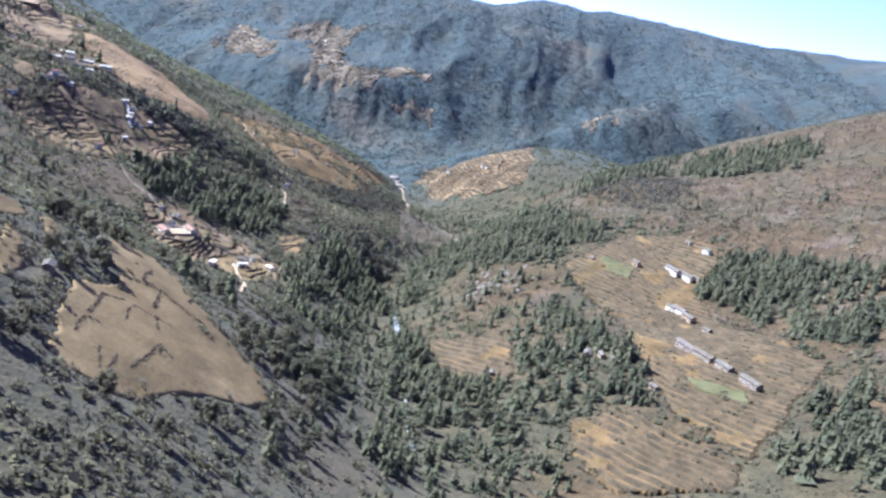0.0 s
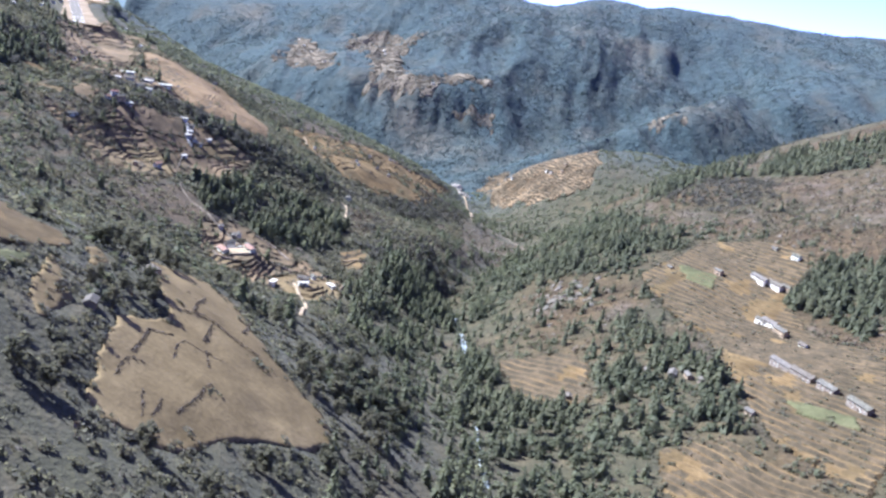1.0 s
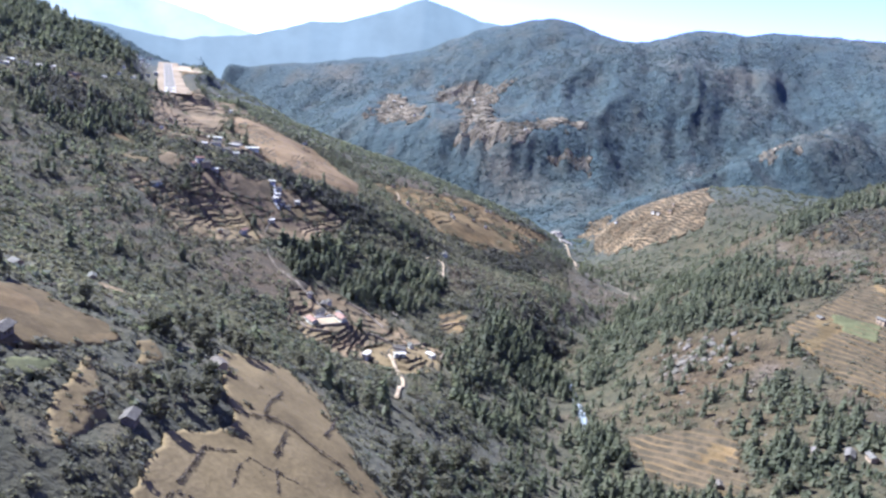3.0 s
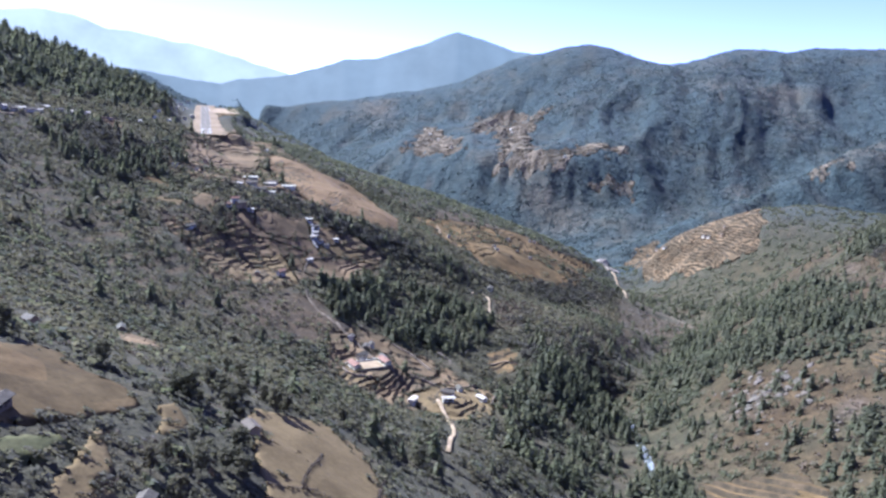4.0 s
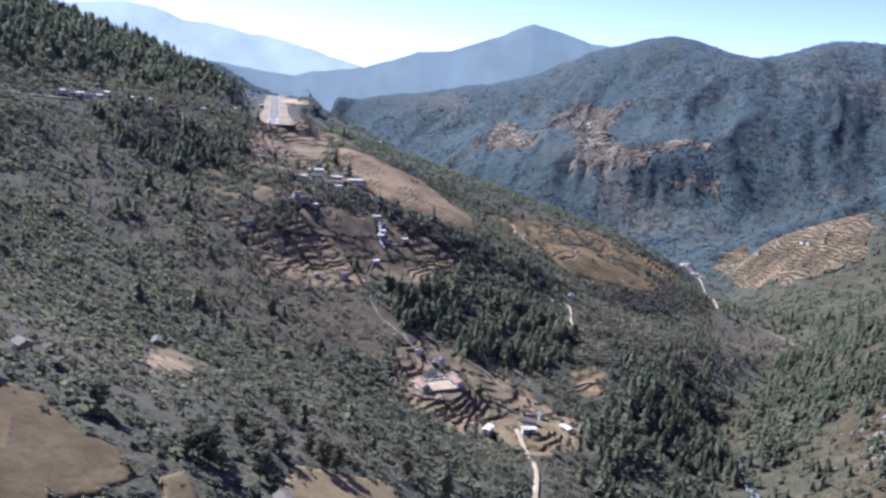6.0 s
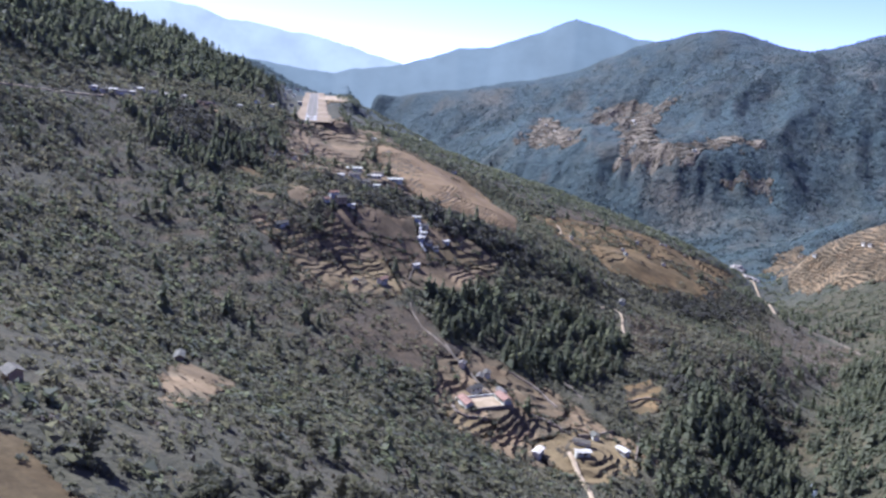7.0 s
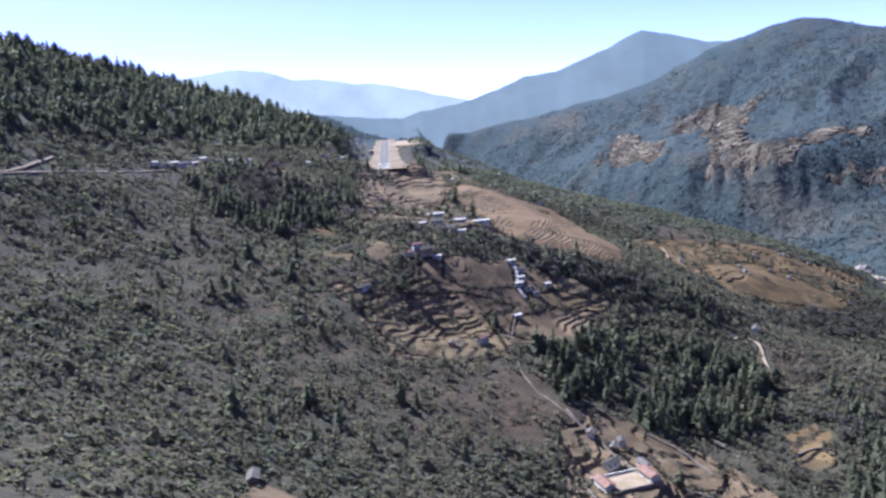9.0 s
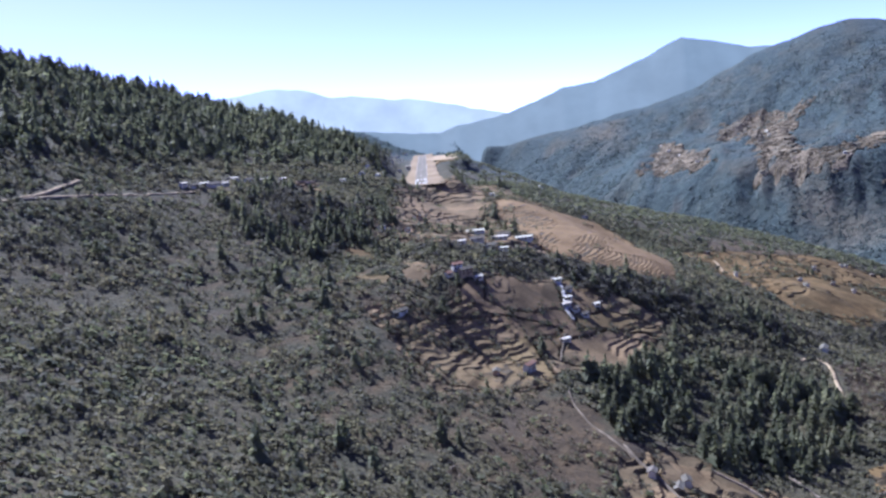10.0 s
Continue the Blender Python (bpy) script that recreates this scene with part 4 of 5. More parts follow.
LOOKS = dict(slate="whitewashed house with grey slate roof", tin="whitewashed house with bright tin roof", red="white house with faded red roof",
             mud="mud-plastered farmhouse with slate roof", stone="rough stone hut with slate roof", trimmed="grey stone house with white window frames")


def build_house(x, y, length, style, storeys, group, where, turn=0.0, facing=None):
    width = max(3.6, min(5.4, length * 0.42))
    high = 2.1 * storeys + 0.2
    wall, roof, door, frame_mesh, pane = house_meshes(length, width, high, style)
    way = (downhill(x, y) if facing is None else radians(facing)) + radians(turn)
    base = float(land(x, y)[0]) + 0.25
    root = new("house")
    root.matrix_basis = Matrix.Translation((x, y, base)) @ Matrix.Rotation(way + math.pi / 2, 4, "Z")
    tagged(root, LOOKS[style] + " " + where, "house", group)
    child("wall", wall, root, Matrix())
    child("roof", roof, root, Matrix())
    child("door", door, root, Matrix.Translation((length * 0.08, -width / 2 - 0.04, 0)))
    n = max(2, int(length / 2.9))
    for s in range(storeys):
        for k in range(n):
            at = -length / 2 + (k + 0.5) * length / n
            if s == 0 and abs(at - length * 0.08) < 1.3:
                continue
            w = child("window", frame_mesh, root, Matrix.Translation((at, -width / 2 - 0.03, 0.65 + 2.1 * s)))
            child("pane", pane, w, Matrix())
    return root


HOMES = dict(
    right_village=[(249, 712, 18), (258, 699, 16), (265, 692, 9), (231, 639, 8), (236, 632, 14), (239, 616, 12), (246, 590, 6), (214, 539, 18), (221, 522, 17), (229, 503, 13), (237, 477, 16), (219, 729, 8), (287, 745, 9), (277, 772, 6), (181, 745, 5)],
    lower_village=[(146, 537, 10), (154, 529, 7), (160, 520, 5), (82, 533, 5), (177, 476, 5), (133, 550, 5)],
    near_bench=[(-171, 300, 8), (-139, 375, 7), (-131, 301, 6)],
    left_low=[(-289, 520, 8), (-235, 388, 5)],
    court_back=[(-202, 683, 10), (-188, 694, 8), (-205, 702, 7), (-204, 714, 6), (-218, 705, 5)],
    court_low=[(-152, 647, 8), (-132, 668, 9), (-129, 655, 8), (-111, 687, 8), (-129, 695, 5)],
    white_house=[(-305, 768, 9), (-318, 749, 5)],
    path_hamlet=[(-334, 901, 6), (-324, 895, 6), (-320, 882, 6), (-318, 872, 7), (-312, 874, 6), (-303, 895, 5), (-304, 829, 6), (-305, 874, 5)],
    tower_house=[(-381, 831, 7), (-374, 830, 10), (-366, 833, 6), (-382, 820, 5)],
    school=[(-434, 972, 15), (-412, 929, 11), (-399, 945, 13), (-384, 962, 14), (-396, 916, 12), (-416, 908, 7), (-385, 921, 7), (-404, 966, 10)],
    upper_huts=[(-484, 898, 6), (-466, 909, 6), (-497, 983, 5), (-382, 755, 7), (-383, 749, 5)],
    strip_village=[(-880, 1545, 9), (-977, 1740, 9), (-843, 1498, 8), (-900, 1604, 8), (-1007, 1814, 9), (-624, 1115, 8), (-993, 1735, 9), (-663, 1154, 8), (-691, 1229, 8), (-910, 1639, 8), (-623, 1081, 8), (-812, 1440, 8), (-790, 1462, 7), (-826, 1466, 7), (-858, 1520, 8), (-866, 1556, 7), (-893, 1570, 8), (-925, 1640, 8), (-938, 1668, 8), (-952, 1690, 7), (-965, 1712, 8), (-932, 1622, 7), (-770, 1400, 7)],
    ridge_hamlet=[(-618, 837, 10), (-613, 844, 13), (-612, 856, 8), (-625, 881, 13), (-620, 896, 10), (-618, 916, 13), (-618, 940, 8), (-617, 827, 7), (-622, 819, 7), (-604, 1017, 8)],
    spur_hamlet=[(-197, 1263, 9), (-188, 1225, 7), (-166, 1281, 8), (-146, 1277, 9), (-159, 1438, 8), (-131, 1445, 8), (-188, 1336, 8), (-163, 1412, 7)],
    road_house=[(-160, 1008, 12), (-255, 1218, 7), (-300, 1306, 7)],
    far_huts=[(124, 1623, 8), (132, 1613, 7), (152, 1602, 7), (60, 1653, 7), (58, 1912, 7), (158, 1622, 6)],
    bench_houses=[(-383, 2669, 11), (-375, 2643, 9), (-678, 2810, 10), (-633, 2742, 9), (-541, 2530, 9), (-726, 2924, 8), (-186, 2354, 8)],
    strip_east=[(-624, 1607, 9), (-448, 1311, 8), (-535, 1226, 7), (-634, 1347, 7), (-370, 1382, 9), (-678, 1482, 7)],
)
STYLES = dict(right_village=("slate", 2, "above the village terraces"), lower_village=("stone", 1, "at the edge of the pines"), near_bench=("stone", 1, "beside a bare bench field"),
              left_low=("stone", 1, "on the scrubby slope"), court_back=("slate", 1, "behind the walled courtyard"), court_low=("tin", 1, "beside the valley road"),
              white_house=("red", 2, "among small terraces"), path_hamlet=("tin", 1, "along the stone footpath"), tower_house=("red", 2, "above the dark terraces"),
              school=("tin", 1, "in the school compound"), upper_huts=("slate", 1, "on the scrubby slope"), strip_village=("tin", 2, "beside the airstrip"),
              ridge_hamlet=("tin", 1, "along the ridge road"), spur_hamlet=("slate", 1, "on the spur's fields"), road_house=("slate", 1, "at the dirt road's bend"),
              far_huts=("slate", 1, "on the far terraces"), bench_houses=("tin", 1, "on the mountain's terraces"), strip_east=("tin", 1, "below the airstrip"))
FACING = dict(right_village=203, school=-62, path_hamlet=-30)
SWAP = dict(slate=("slate", "slate", "mud"), tin=("tin", "slate", "tin"), red=("red", "mud", "tin"), stone=("stone", "mud", "stone"))
for settlement, homes in HOMES.items():
    style, storeys, where = STYLES[settlement]
    for k, (hx, hy, size) in enumerate(homes):
        kind_of = SWAP[style][k % 3]
        if settlement == "right_village" and 6 < k < 11:
            kind_of = "trimmed"
        floors = storeys if size > 6 else 1
        build_house(hx, hy, float(size), kind_of, floors, settlement.replace("_", " ") + " houses", where, ((k * 37 % 23) - 11) * (0.3 if settlement in FACING else 1), FACING.get(settlement))


# ---- the courtyard with its two wings ----
def build_court():
    c, a = Vector((-191, 668, 0)), math.atan2(17, 19)
    place = Matrix.Translation((c.x, c.y, 83.6)) @ Matrix.Rotation(a, 4, "Z")
    root = new("courtyard")
    root.matrix_basis = place
    tagged(root, "walled sandy courtyard on a stone terrace", "courtyard")
    bm = bmesh.new()
    box(bm, -9, 9, -8, 8, -0.8, 0.0)
    child("yard", finished(bm, "yard", SAND), root, Matrix(), "pale sandy yard")
    bm = bmesh.new()
    box(bm, -15, 15, -8.8, -8.01, -6, 0.5)
    child("front_wall", finished(bm, "front_wall", STONE_WALL), root, Matrix(), "stone retaining wall")
    bm = bmesh.new()
    box(bm, -15, 15, 8.01, 8.5, -3, 1.2)
    child("back_wall", finished(bm, "back_wall", PLASTER), root, Matrix(), "low whitewashed wall")
    for s in (-1, 1):
        wall, roof, door, frame_mesh, pane = house_meshes(12.0, 5.0, 2.8, "red")
        wing = new("house")
        wing.matrix_basis = place @ Matrix.Translation((s * 11.9, -1, 0.1)) @ Matrix.Rotation(-s * math.pi / 2, 4, "Z")
        tagged(wing, "long cream house with a reddish roof beside the courtyard", "house", "courtyard wings")
        child("wall", wall, wing, Matrix())
        child("roof", roof, wing, Matrix())
        child("door", door, wing, Matrix.Translation((0, -2.54, 0)))
        for k in (-4.2, -2.1, 2.1, 4.2):
            w = child("window", frame_mesh, wing, Matrix.Translation((k, -2.53, 0.8)))
            child("pane", pane, w, Matrix())


build_court()
# ---- plants ----
def cone_tree(rng):
    """A small conifer one metre high: a trunk and ragged tiers."""
    v, f = [], []
    for k in range(3):
        a = 2 * math.pi * k / 3
        v += [(0.03 * math.cos(a), 0.03 * math.sin(a), 0.0)]
    v.append((0, 0, 0.5))
    f += [(0, 1, 3), (1, 2, 3), (2, 0, 3)]
    tiers, lean = rng.randint(5, 7), rng.randn(2) * 0.02
    for t in range(tiers):
        u = t / (tiers - 1)
        r, z0 = (0.24 * (1 - u) ** 0.8 + 0.05) * (0.8 + 0.4 * rng.rand()), 0.17 + 0.72 * u
        for k in range(5 if t < tiers - 1 else 3):
            a, s, base = 2 * math.pi * (k / 5 + rng.rand() * 0.25), r * (0.65 + 0.6 * rng.rand()), len(v)
            w = 0.55 + 0.35 * rng.rand()
            v += [(lean[0] * u, lean[1] * u, z0 + 0.13 + 0.05 * rng.rand()),
                  (s * math.cos(a - w), s * math.sin(a - w), z0 - s * 0.25 + 0.04 * rng.randn()),
                  (1.15 * s * math.cos(a + w), 1.15 * s * math.sin(a + w), z0 - s * 0.25 + 0.05 * rng.randn())]
            f.append((base, base + 1, base + 2))
    v.append((lean[0], lean[1], 1.0))
    f.append((len(v) - 4, len(v) - 3, len(v) - 1))
    return np.array(v), np.array(f)


def blob(rng, centre, radius, squash=0.8):
    """A ragged clump of twelve corners."""
    g = (1 + 5 ** 0.5) / 2
    v = np.array([(-1, g, 0), (1, g, 0), (-1, -g, 0), (1, -g, 0), (0, -1, g), (0, 1, g), (0, -1, -g), (0, 1, -g), (g, 0, -1), (g, 0, 1), (-g, 0, -1), (-g, 0, 1)], float) / 1.9
    f = np.array([(0, 11, 5), (0, 5, 1), (0, 1, 7), (0, 7, 10), (0, 10, 11), (1, 5, 9), (5, 11, 4), (11, 10, 2), (10, 7, 6), (7, 1, 8), (3, 9, 4), (3, 4, 2), (3, 2, 6), (3, 6, 8), (3, 8, 9), (4, 9, 5), (2, 4, 11), (6, 2, 10), (8, 6, 7), (9, 8, 1)])
    v = v * (0.7 + 0.6 * rng.rand(12, 1)) * radius * np.array([1, 1, squash])
    f = f[v[f][:, :, 2].mean(1) > -0.52 * radius * squash]
    return v + np.array(centre), f


def sprays(rng, centre, radius, count, squash=0.8, size=0.62):
    """Leafy sprays, single facets turned every way, over the dome of a clump."""
    d = rng.randn(count, 3)
    d[:, 2] = np.abs(d[:, 2]) * 1.1 - 0.25
    d /= np.linalg.norm(d, axis=1)[:, None]
    mid = d * (0.55 + 0.45 * rng.rand(count, 1)) * radius
    face = d + rng.randn(count, 3) * 0.45
    face /= np.linalg.norm(face, axis=1)[:, None]
    side = np.cross(face, rng.randn(count, 3))
    side /= np.linalg.norm(side, axis=1)[:, None]
    up = np.cross(face, side)
    turn = rng.rand(count, 1) * 6.283
    v = np.stack([mid + radius * size * (0.7 + 0.6 * rng.rand(count, 1)) * (np.cos(turn + a) * side + np.sin(turn + a) * up) for a in (0.0, 2.0, 4.1)], 1)
    return v.reshape(-1, 3) * np.array([1, 1, squash]) + np.array(centre), np.arange(3 * count).reshape(-1, 3)


def clump_tree(rng, clumps, spread, low, leaves, big, size=0.6):
    """A crown one metre high out of uneven leafy clumps, the taller ones on a short trunk."""
    v, f, count = [], [], 0
    if clumps > 2:
        v, f = [np.array([(0.03, 0, 0), (-0.02, 0.03, 0), (-0.02, -0.03, 0), (0, 0, 0.6)])], [np.array([(0, 1, 3), (1, 2, 3), (2, 0, 3)])]
        count = 4
    for k in range(clumps):
        a, r = rng.rand() * 6.28, spread * math.sqrt(rng.rand())
        z = low + (0.80 - low) * rng.rand() * (1 - 0.5 * r / spread) * (clumps > 1)
        bv, bf = sprays(rng, (r * math.cos(a), r * math.sin(a), z), big * (0.8 + 0.4 * rng.rand()), leaves, 0.8, size)
        v.append(bv)
        f.append(bf + count)
        count += len(bv)
    return np.concatenate(v), np.concatenate(f)


RNG = np.random.RandomState(7)
CONES = [cone_tree(RNG) for _ in range(10)]
CROWNS = [clump_tree(RNG, 4, 0.26, 0.36, 9, 0.22, 0.52) for _ in range(8)]
LIGHT_CROWNS = [clump_tree(RNG, 3, 0.24, 0.30, 7, 0.25, 0.6) for _ in range(10)]
BUSHES = [clump_tree(RNG, 2, 0.30, 0.20, 9, 0.26) for _ in range(8)]
TUFTS = [clump_tree(RNG, 1, 0.05, 0.15, 17, 0.34, 0.52) for _ in range(10)]
FINE_TUFTS = [clump_tree(RNG, 1, 0.05, 0.15, 32, 0.34, 0.40) for _ in range(8)]
FAR_TUFTS = [clump_tree(RNG, 1, 0.05, 0.15, 8, 0.34) for _ in range(10)]
STONES = [blob(RNG, (0, 0, 0.15), 0.3) for _ in range(6)]


SLOPE_GAP, SLOPE_X, SLOPE_Y = 12.0, np.arange(-1800, 1400, 12.0), np.arange(-400, 3500, 12.0)
SLOPE_EAST, SLOPE_NORTH = np.gradient(land(*np.meshgrid(SLOPE_X, SLOPE_Y, indexing="ij")), SLOPE_GAP)


def slope_at(x, y):
    """Rise of the ground to the east and to the north."""
    i = np.clip(np.round((x - SLOPE_X[0]) / SLOPE_GAP).astype(int), 0, len(SLOPE_X) - 1)
    j = np.clip(np.round((y - SLOPE_Y[0]) / SLOPE_GAP).astype(int), 0, len(SLOPE_Y) - 1)
    return SLOPE_EAST[i, j], SLOPE_NORTH[i, j]


def scrub_patch(rng, clumps, leaves, lean=0.085):
    """A patch of low bushes one metre across: several small leafy clumps of uneven size."""
    v, f, count = [], [], 0
    for _ in range(clumps):
        a, r = rng.rand() * 6.28, 0.52 * math.sqrt(rng.rand())
        rad = lean * (0.55 + 1.1 * rng.rand() ** 2)
        bv, bf = sprays(rng, (r * math.cos(a), r * math.sin(a), rad * 0.55), rad, leaves, 0.9, 0.72)
        v.append(bv)
        f.append(bf + count)
        count += len(bv)
    return np.concatenate(v), np.concatenate(f)


PATCHES = [scrub_patch(RNG, 9, 4, 0.108) for _ in range(14)]
LOOSE_PATCHES = [scrub_patch(RNG, 5, 4, 0.084) for _ in range(14)]
FAR_PATCHES = [scrub_patch(RNG, 6, 4, 0.125) for _ in range(12)]
CANOPY_PATCHES = [scrub_patch(RNG, 5, 3, 0.12) for _ in range(12)]


def plant(name, protos, x, y, high, wide, material, label, category, sink=0.3):
    """One mesh of many plants, each turned and sized on its own."""
    z = land(x, y) - sink
    east, north = slope_at(x, y)
    turn = RNG.rand(len(x)) * 6.283
    vs, fs, count = [], [], 0
    pick = RNG.randint(0, len(protos), len(x))
    for k, (pv, pf) in enumerate(protos):
        idx = np.nonzero(pick == k)[0]
        if not len(idx):
            continue
        c, s = np.cos(turn[idx])[:, None], np.sin(turn[idx])[:, None]
        w, h = wide[idx][:, None], high[idx][:, None]
        vx = (pv[:, 0] * c - pv[:, 1] * s) * w + x[idx][:, None]
        vy = (pv[:, 0] * s + pv[:, 1] * c) * w + y[idx][:, None]
        vz = pv[:, 2] * h + z[idx][:, None] + (vx - x[idx][:, None]) * east[idx][:, None] + (vy - y[idx][:, None]) * north[idx][:, None]
        vs.append(np.stack([vx, vy, vz], -1).reshape(-1, 3))
        fs.append((pf[None] + (np.arange(len(idx)) * len(pv))[:, None, None] + count).reshape(-1, 3))
        count += len(idx) * len(pv)
    me = mesh_from(name, np.concatenate(vs), np.concatenate(fs), False)
    me.materials.append(material)
    return tagged(new(name, me), label, category, kind="stuff")


def sown(n, x0, x1, y0, y1, chance, on_plots=0.0):
    """Places in a stretch of the plan, thinned by a chance function, kept off plots, strip and tracks."""
    x, y = RNG.uniform(x0, x1, n), RNG.uniform(y0, y1, n)
    ok = RNG.rand(n) < chance(x, y)
    ok &= ~field_mask(x, y) | (RNG.rand(n) < on_plots)
    al, ac = strip_coords(x, y)
    ok &= ~((np.abs(ac) < 46) & (al > -40) & (al < STRIP_LEN + 60))
    x, y = x[ok], y[ok]
    clear = np.ones(len(x), bool)
    for dx, dy in ((4, 0), (-4, 0), (0, 5), (0, -5)):
        clear &= ~within("bench_field bench_green bench_low bench_edge bench_patch", x + dx, y + dy)
    for homes in HOMES.values():
        for hx, hy, size in homes:
            clear &= np.hypot(x - hx, y - hy) > size * 0.5 + 4
    clear &= np.hypot(x + 191, y - 668) > 20
    for road_width, road_line in ROADS.values():
        for rx, ry in curve_points(road_line, 7.0):
            clear &= np.hypot(x - rx, y - ry) > road_width * 0.5 + 3.5
    return x[clear], y[clear]


def sizes(n, mean, spread):
    return mean * np.clip(1 + spread * RNG.randn(n), 0.45, 1.9)


WOODS = "crest_wood crest_wood_low conifer_centre conifer_right conifer_low conifer_gorge shoulder_wood lower_wood corner_wood centre_wood"
CONIFER = "crest_wood crest_wood_low conifer_centre conifer_right conifer_low conifer_gorge shoulder_wood lower_wood corner_wood centre_wood bench_wood bench_trees"


def conifer_chance(x, y):
    n = fbm(x, y, 120, 4, 2)
    c = np.where(x < -60, np.clip(n * 0.5 - 0.02, 0.0, 0.22), np.clip(0.14 + n * 0.9, 0.0, 0.6))
    c = np.where(within(ROUGH + " shrub_hill " + BARE, x, y, 12), 0.03, c)
    c = np.where(within(CONIFER, x, y, 16), np.clip(0.55 + n * 1.3, 0.15, 0.95), c)
    c = np.where((y < 440) & (x < -40), 0.0, c)
    crest = smooth(-640, -720, x) * smooth(2100, 1900, y)
    c = np.maximum(c, crest * 0.8)
    al, ac = strip_coords(x, y)
    c = np.where((ac < 0) & (ac > -105) & (al > 120) & (al < 760), 0.05, c)
    c = np.where((ac > 0) & (ac < 85) & (al > 20) & (al < 760), 0.12, c)
    c = np.where((ac >= 85) & (ac < 260) & (al > 150) & (al < 760), 0.5, c)
    low = smooth(60, -40, np.abs(x - 40) - 80) * smooth(380, 430, y) * smooth(1150, 900, y)
    return np.clip(np.maximum(c, low * 0.45), 0, 1)


def bush_chance(x, y):
    n = fbm(x, y, 70, 4, 5)
    c = np.clip(0.55 + n * 1.2, 0.1, 1.0)
    c = np.maximum(c, np.where(x < -60, 0.62, 0.1))
    c = np.where(within(ROUGH, x, y, 12), 0.75, c)
    c = np.where(within("shrub_hill red_slope", x, y, 10), 0.25, c)
    c = np.where(((land(x, y) / LEDGE) % 1 < 0.22) & (old_terraces(x, y) > 0.4), c * 0.1, c)
    return np.where(within(BARE, x, y, 16), 0.13, c)


def far_chance(x, y):
    return np.clip(0.7 + fbm(x, y, 260, 4, 3) * 1.4 + 0.5 * (y < 2330), 0.15, 1) * smooth(1330, 1400, y) * smooth(3400, 2900, y)


x, y = sown(20000, -1050, 470, 150, 1420, conifer_chance)
h = sizes(len(x), 10.5, 0.32) * np.where(x < -640, 1.4, np.where(x > -60, 0.85, 1))
plant("conifer_wood", CONES, x, y, h, h * 0.95, NEEDLES, "dark green conifers scattered and massed on the slopes", "trees")
x, y = sown(15000, -1050, 470, 150, 1420, conifer_chance)
h = sizes(len(x), 7.5, 0.35) * np.where(x < -640, 1.4, np.where(x > -60, 0.8, 1))
plant("pine_wood", CROWNS, x, y, h, h * 1.0, NEEDLES, "bushy green pines filling the woods", "trees")
x, y = sown(56000, -300, 520, 310, 1180, lambda x, y: within(WOODS, x, y, 16) * np.clip(0.22 + fbm(x, y, 55, 4, 3) * 2.4, 0.05, 0.8))
h = sizes(len(x), 10.5, 0.3) * np.where(x < -60, 1.25, 0.9)
plant("conifer_wood", CONES, x, y, h, h * 1.05, NEEDLES, "dark green conifers standing close in the woods", "trees")
x, y = sown(34000, -680, -60, 300, 1330, lambda x, y: np.where(within(BARE + " shrub_hill red_slope", x, y, 14), 0.03, np.clip(fbm(x, y, 75, 4, 3) * 2.6 + 0.22, 0.04, 0.9)))
h = sizes(len(x), 3.3, 0.45)
plant("thicket", FAR_TUFTS, x, y, h * 1.5, h * 1.6, NEEDLES, "dark green thickets scattered over the slope", "bushes")
x, y = sown(34000, -700, 40, 640, 1330, lambda x, y: within("slope_wood band_wood school_wood gorge_trees spur_shrubs", x, y, 26) * np.clip(0.45 + fbm(x, y, 45, 3, 6) * 1.6, 0.1, 0.9))
h = sizes(len(x), 5.2, 0.35)
plant("leafless_wood", CROWNS, x, y, h * 1.25, h * 1.25, BARE_WOOD, "dark leafless trees standing in bands on the slope", "trees")
x, y = sown(30000, -700, 40, 640, 1330, lambda x, y: within("slope_wood band_wood gorge_slope", x, y, 30) * np.clip(0.06 + fbm(x, y, 45, 3, 2) * 1.2, 0.02, 0.4))
h = sizes(len(x), 8.5, 0.35)
plant("conifer_wood", CONES, x, y, h * 1.2, h * 1.1, NEEDLES, "dark conifers dotted in the bands below the airstrip", "trees")
x, y = sown(5200, 200, 420, 760, 1080, lambda x, y: np.where(within("crest_shrubs", x, y, 20), 0.8, 0.0))
h = sizes(len(x), 3.6, 0.35)
plant("leafless_wood", LIGHT_CROWNS, x, y, h * 1.2, h * 1.4, BARE_WOOD, "grey-brown leafless thicket on the dry hill's shoulder", "trees")
x, y = sown(9000, 150, 640, 560, 1200, lambda x, y: np.clip(np.where(within("dry_bushes", x, y, 20), 0.5, 0.08) + fbm(x, y, 70, 4, 1) * 0.5, 0.01, 0.7))
h = sizes(len(x), 3.6, 0.45)
plant("broadleaf_wood", LIGHT_CROWNS, x, y, h * 1.15, h * 1.4, LEAVES, "olive bushes gathered in the dry hill's folds", "trees")
x, y = sown(17000, -980, -60, 330, 1330, lambda x, y: np.clip(bush_chance(x, y) * (0.75 + fbm(x, y, 90, 3, 0) * 2.4), 0.06, 1) * np.where(within(BARE, x, y, 16), 0.25, 1))
h = sizes(len(x), 4.4, 0.42)
plant("broadleaf_wood", LIGHT_CROWNS, x, y, h * 1.15, h * 1.45, LEAVES, "olive broad-leaved trees on the hillside", "trees")


def left_scrub(x, y):
    return np.clip(bush_chance(x, y) * np.where((x > -330) & (y < 520), 0.5, 1.5), 0, 1)


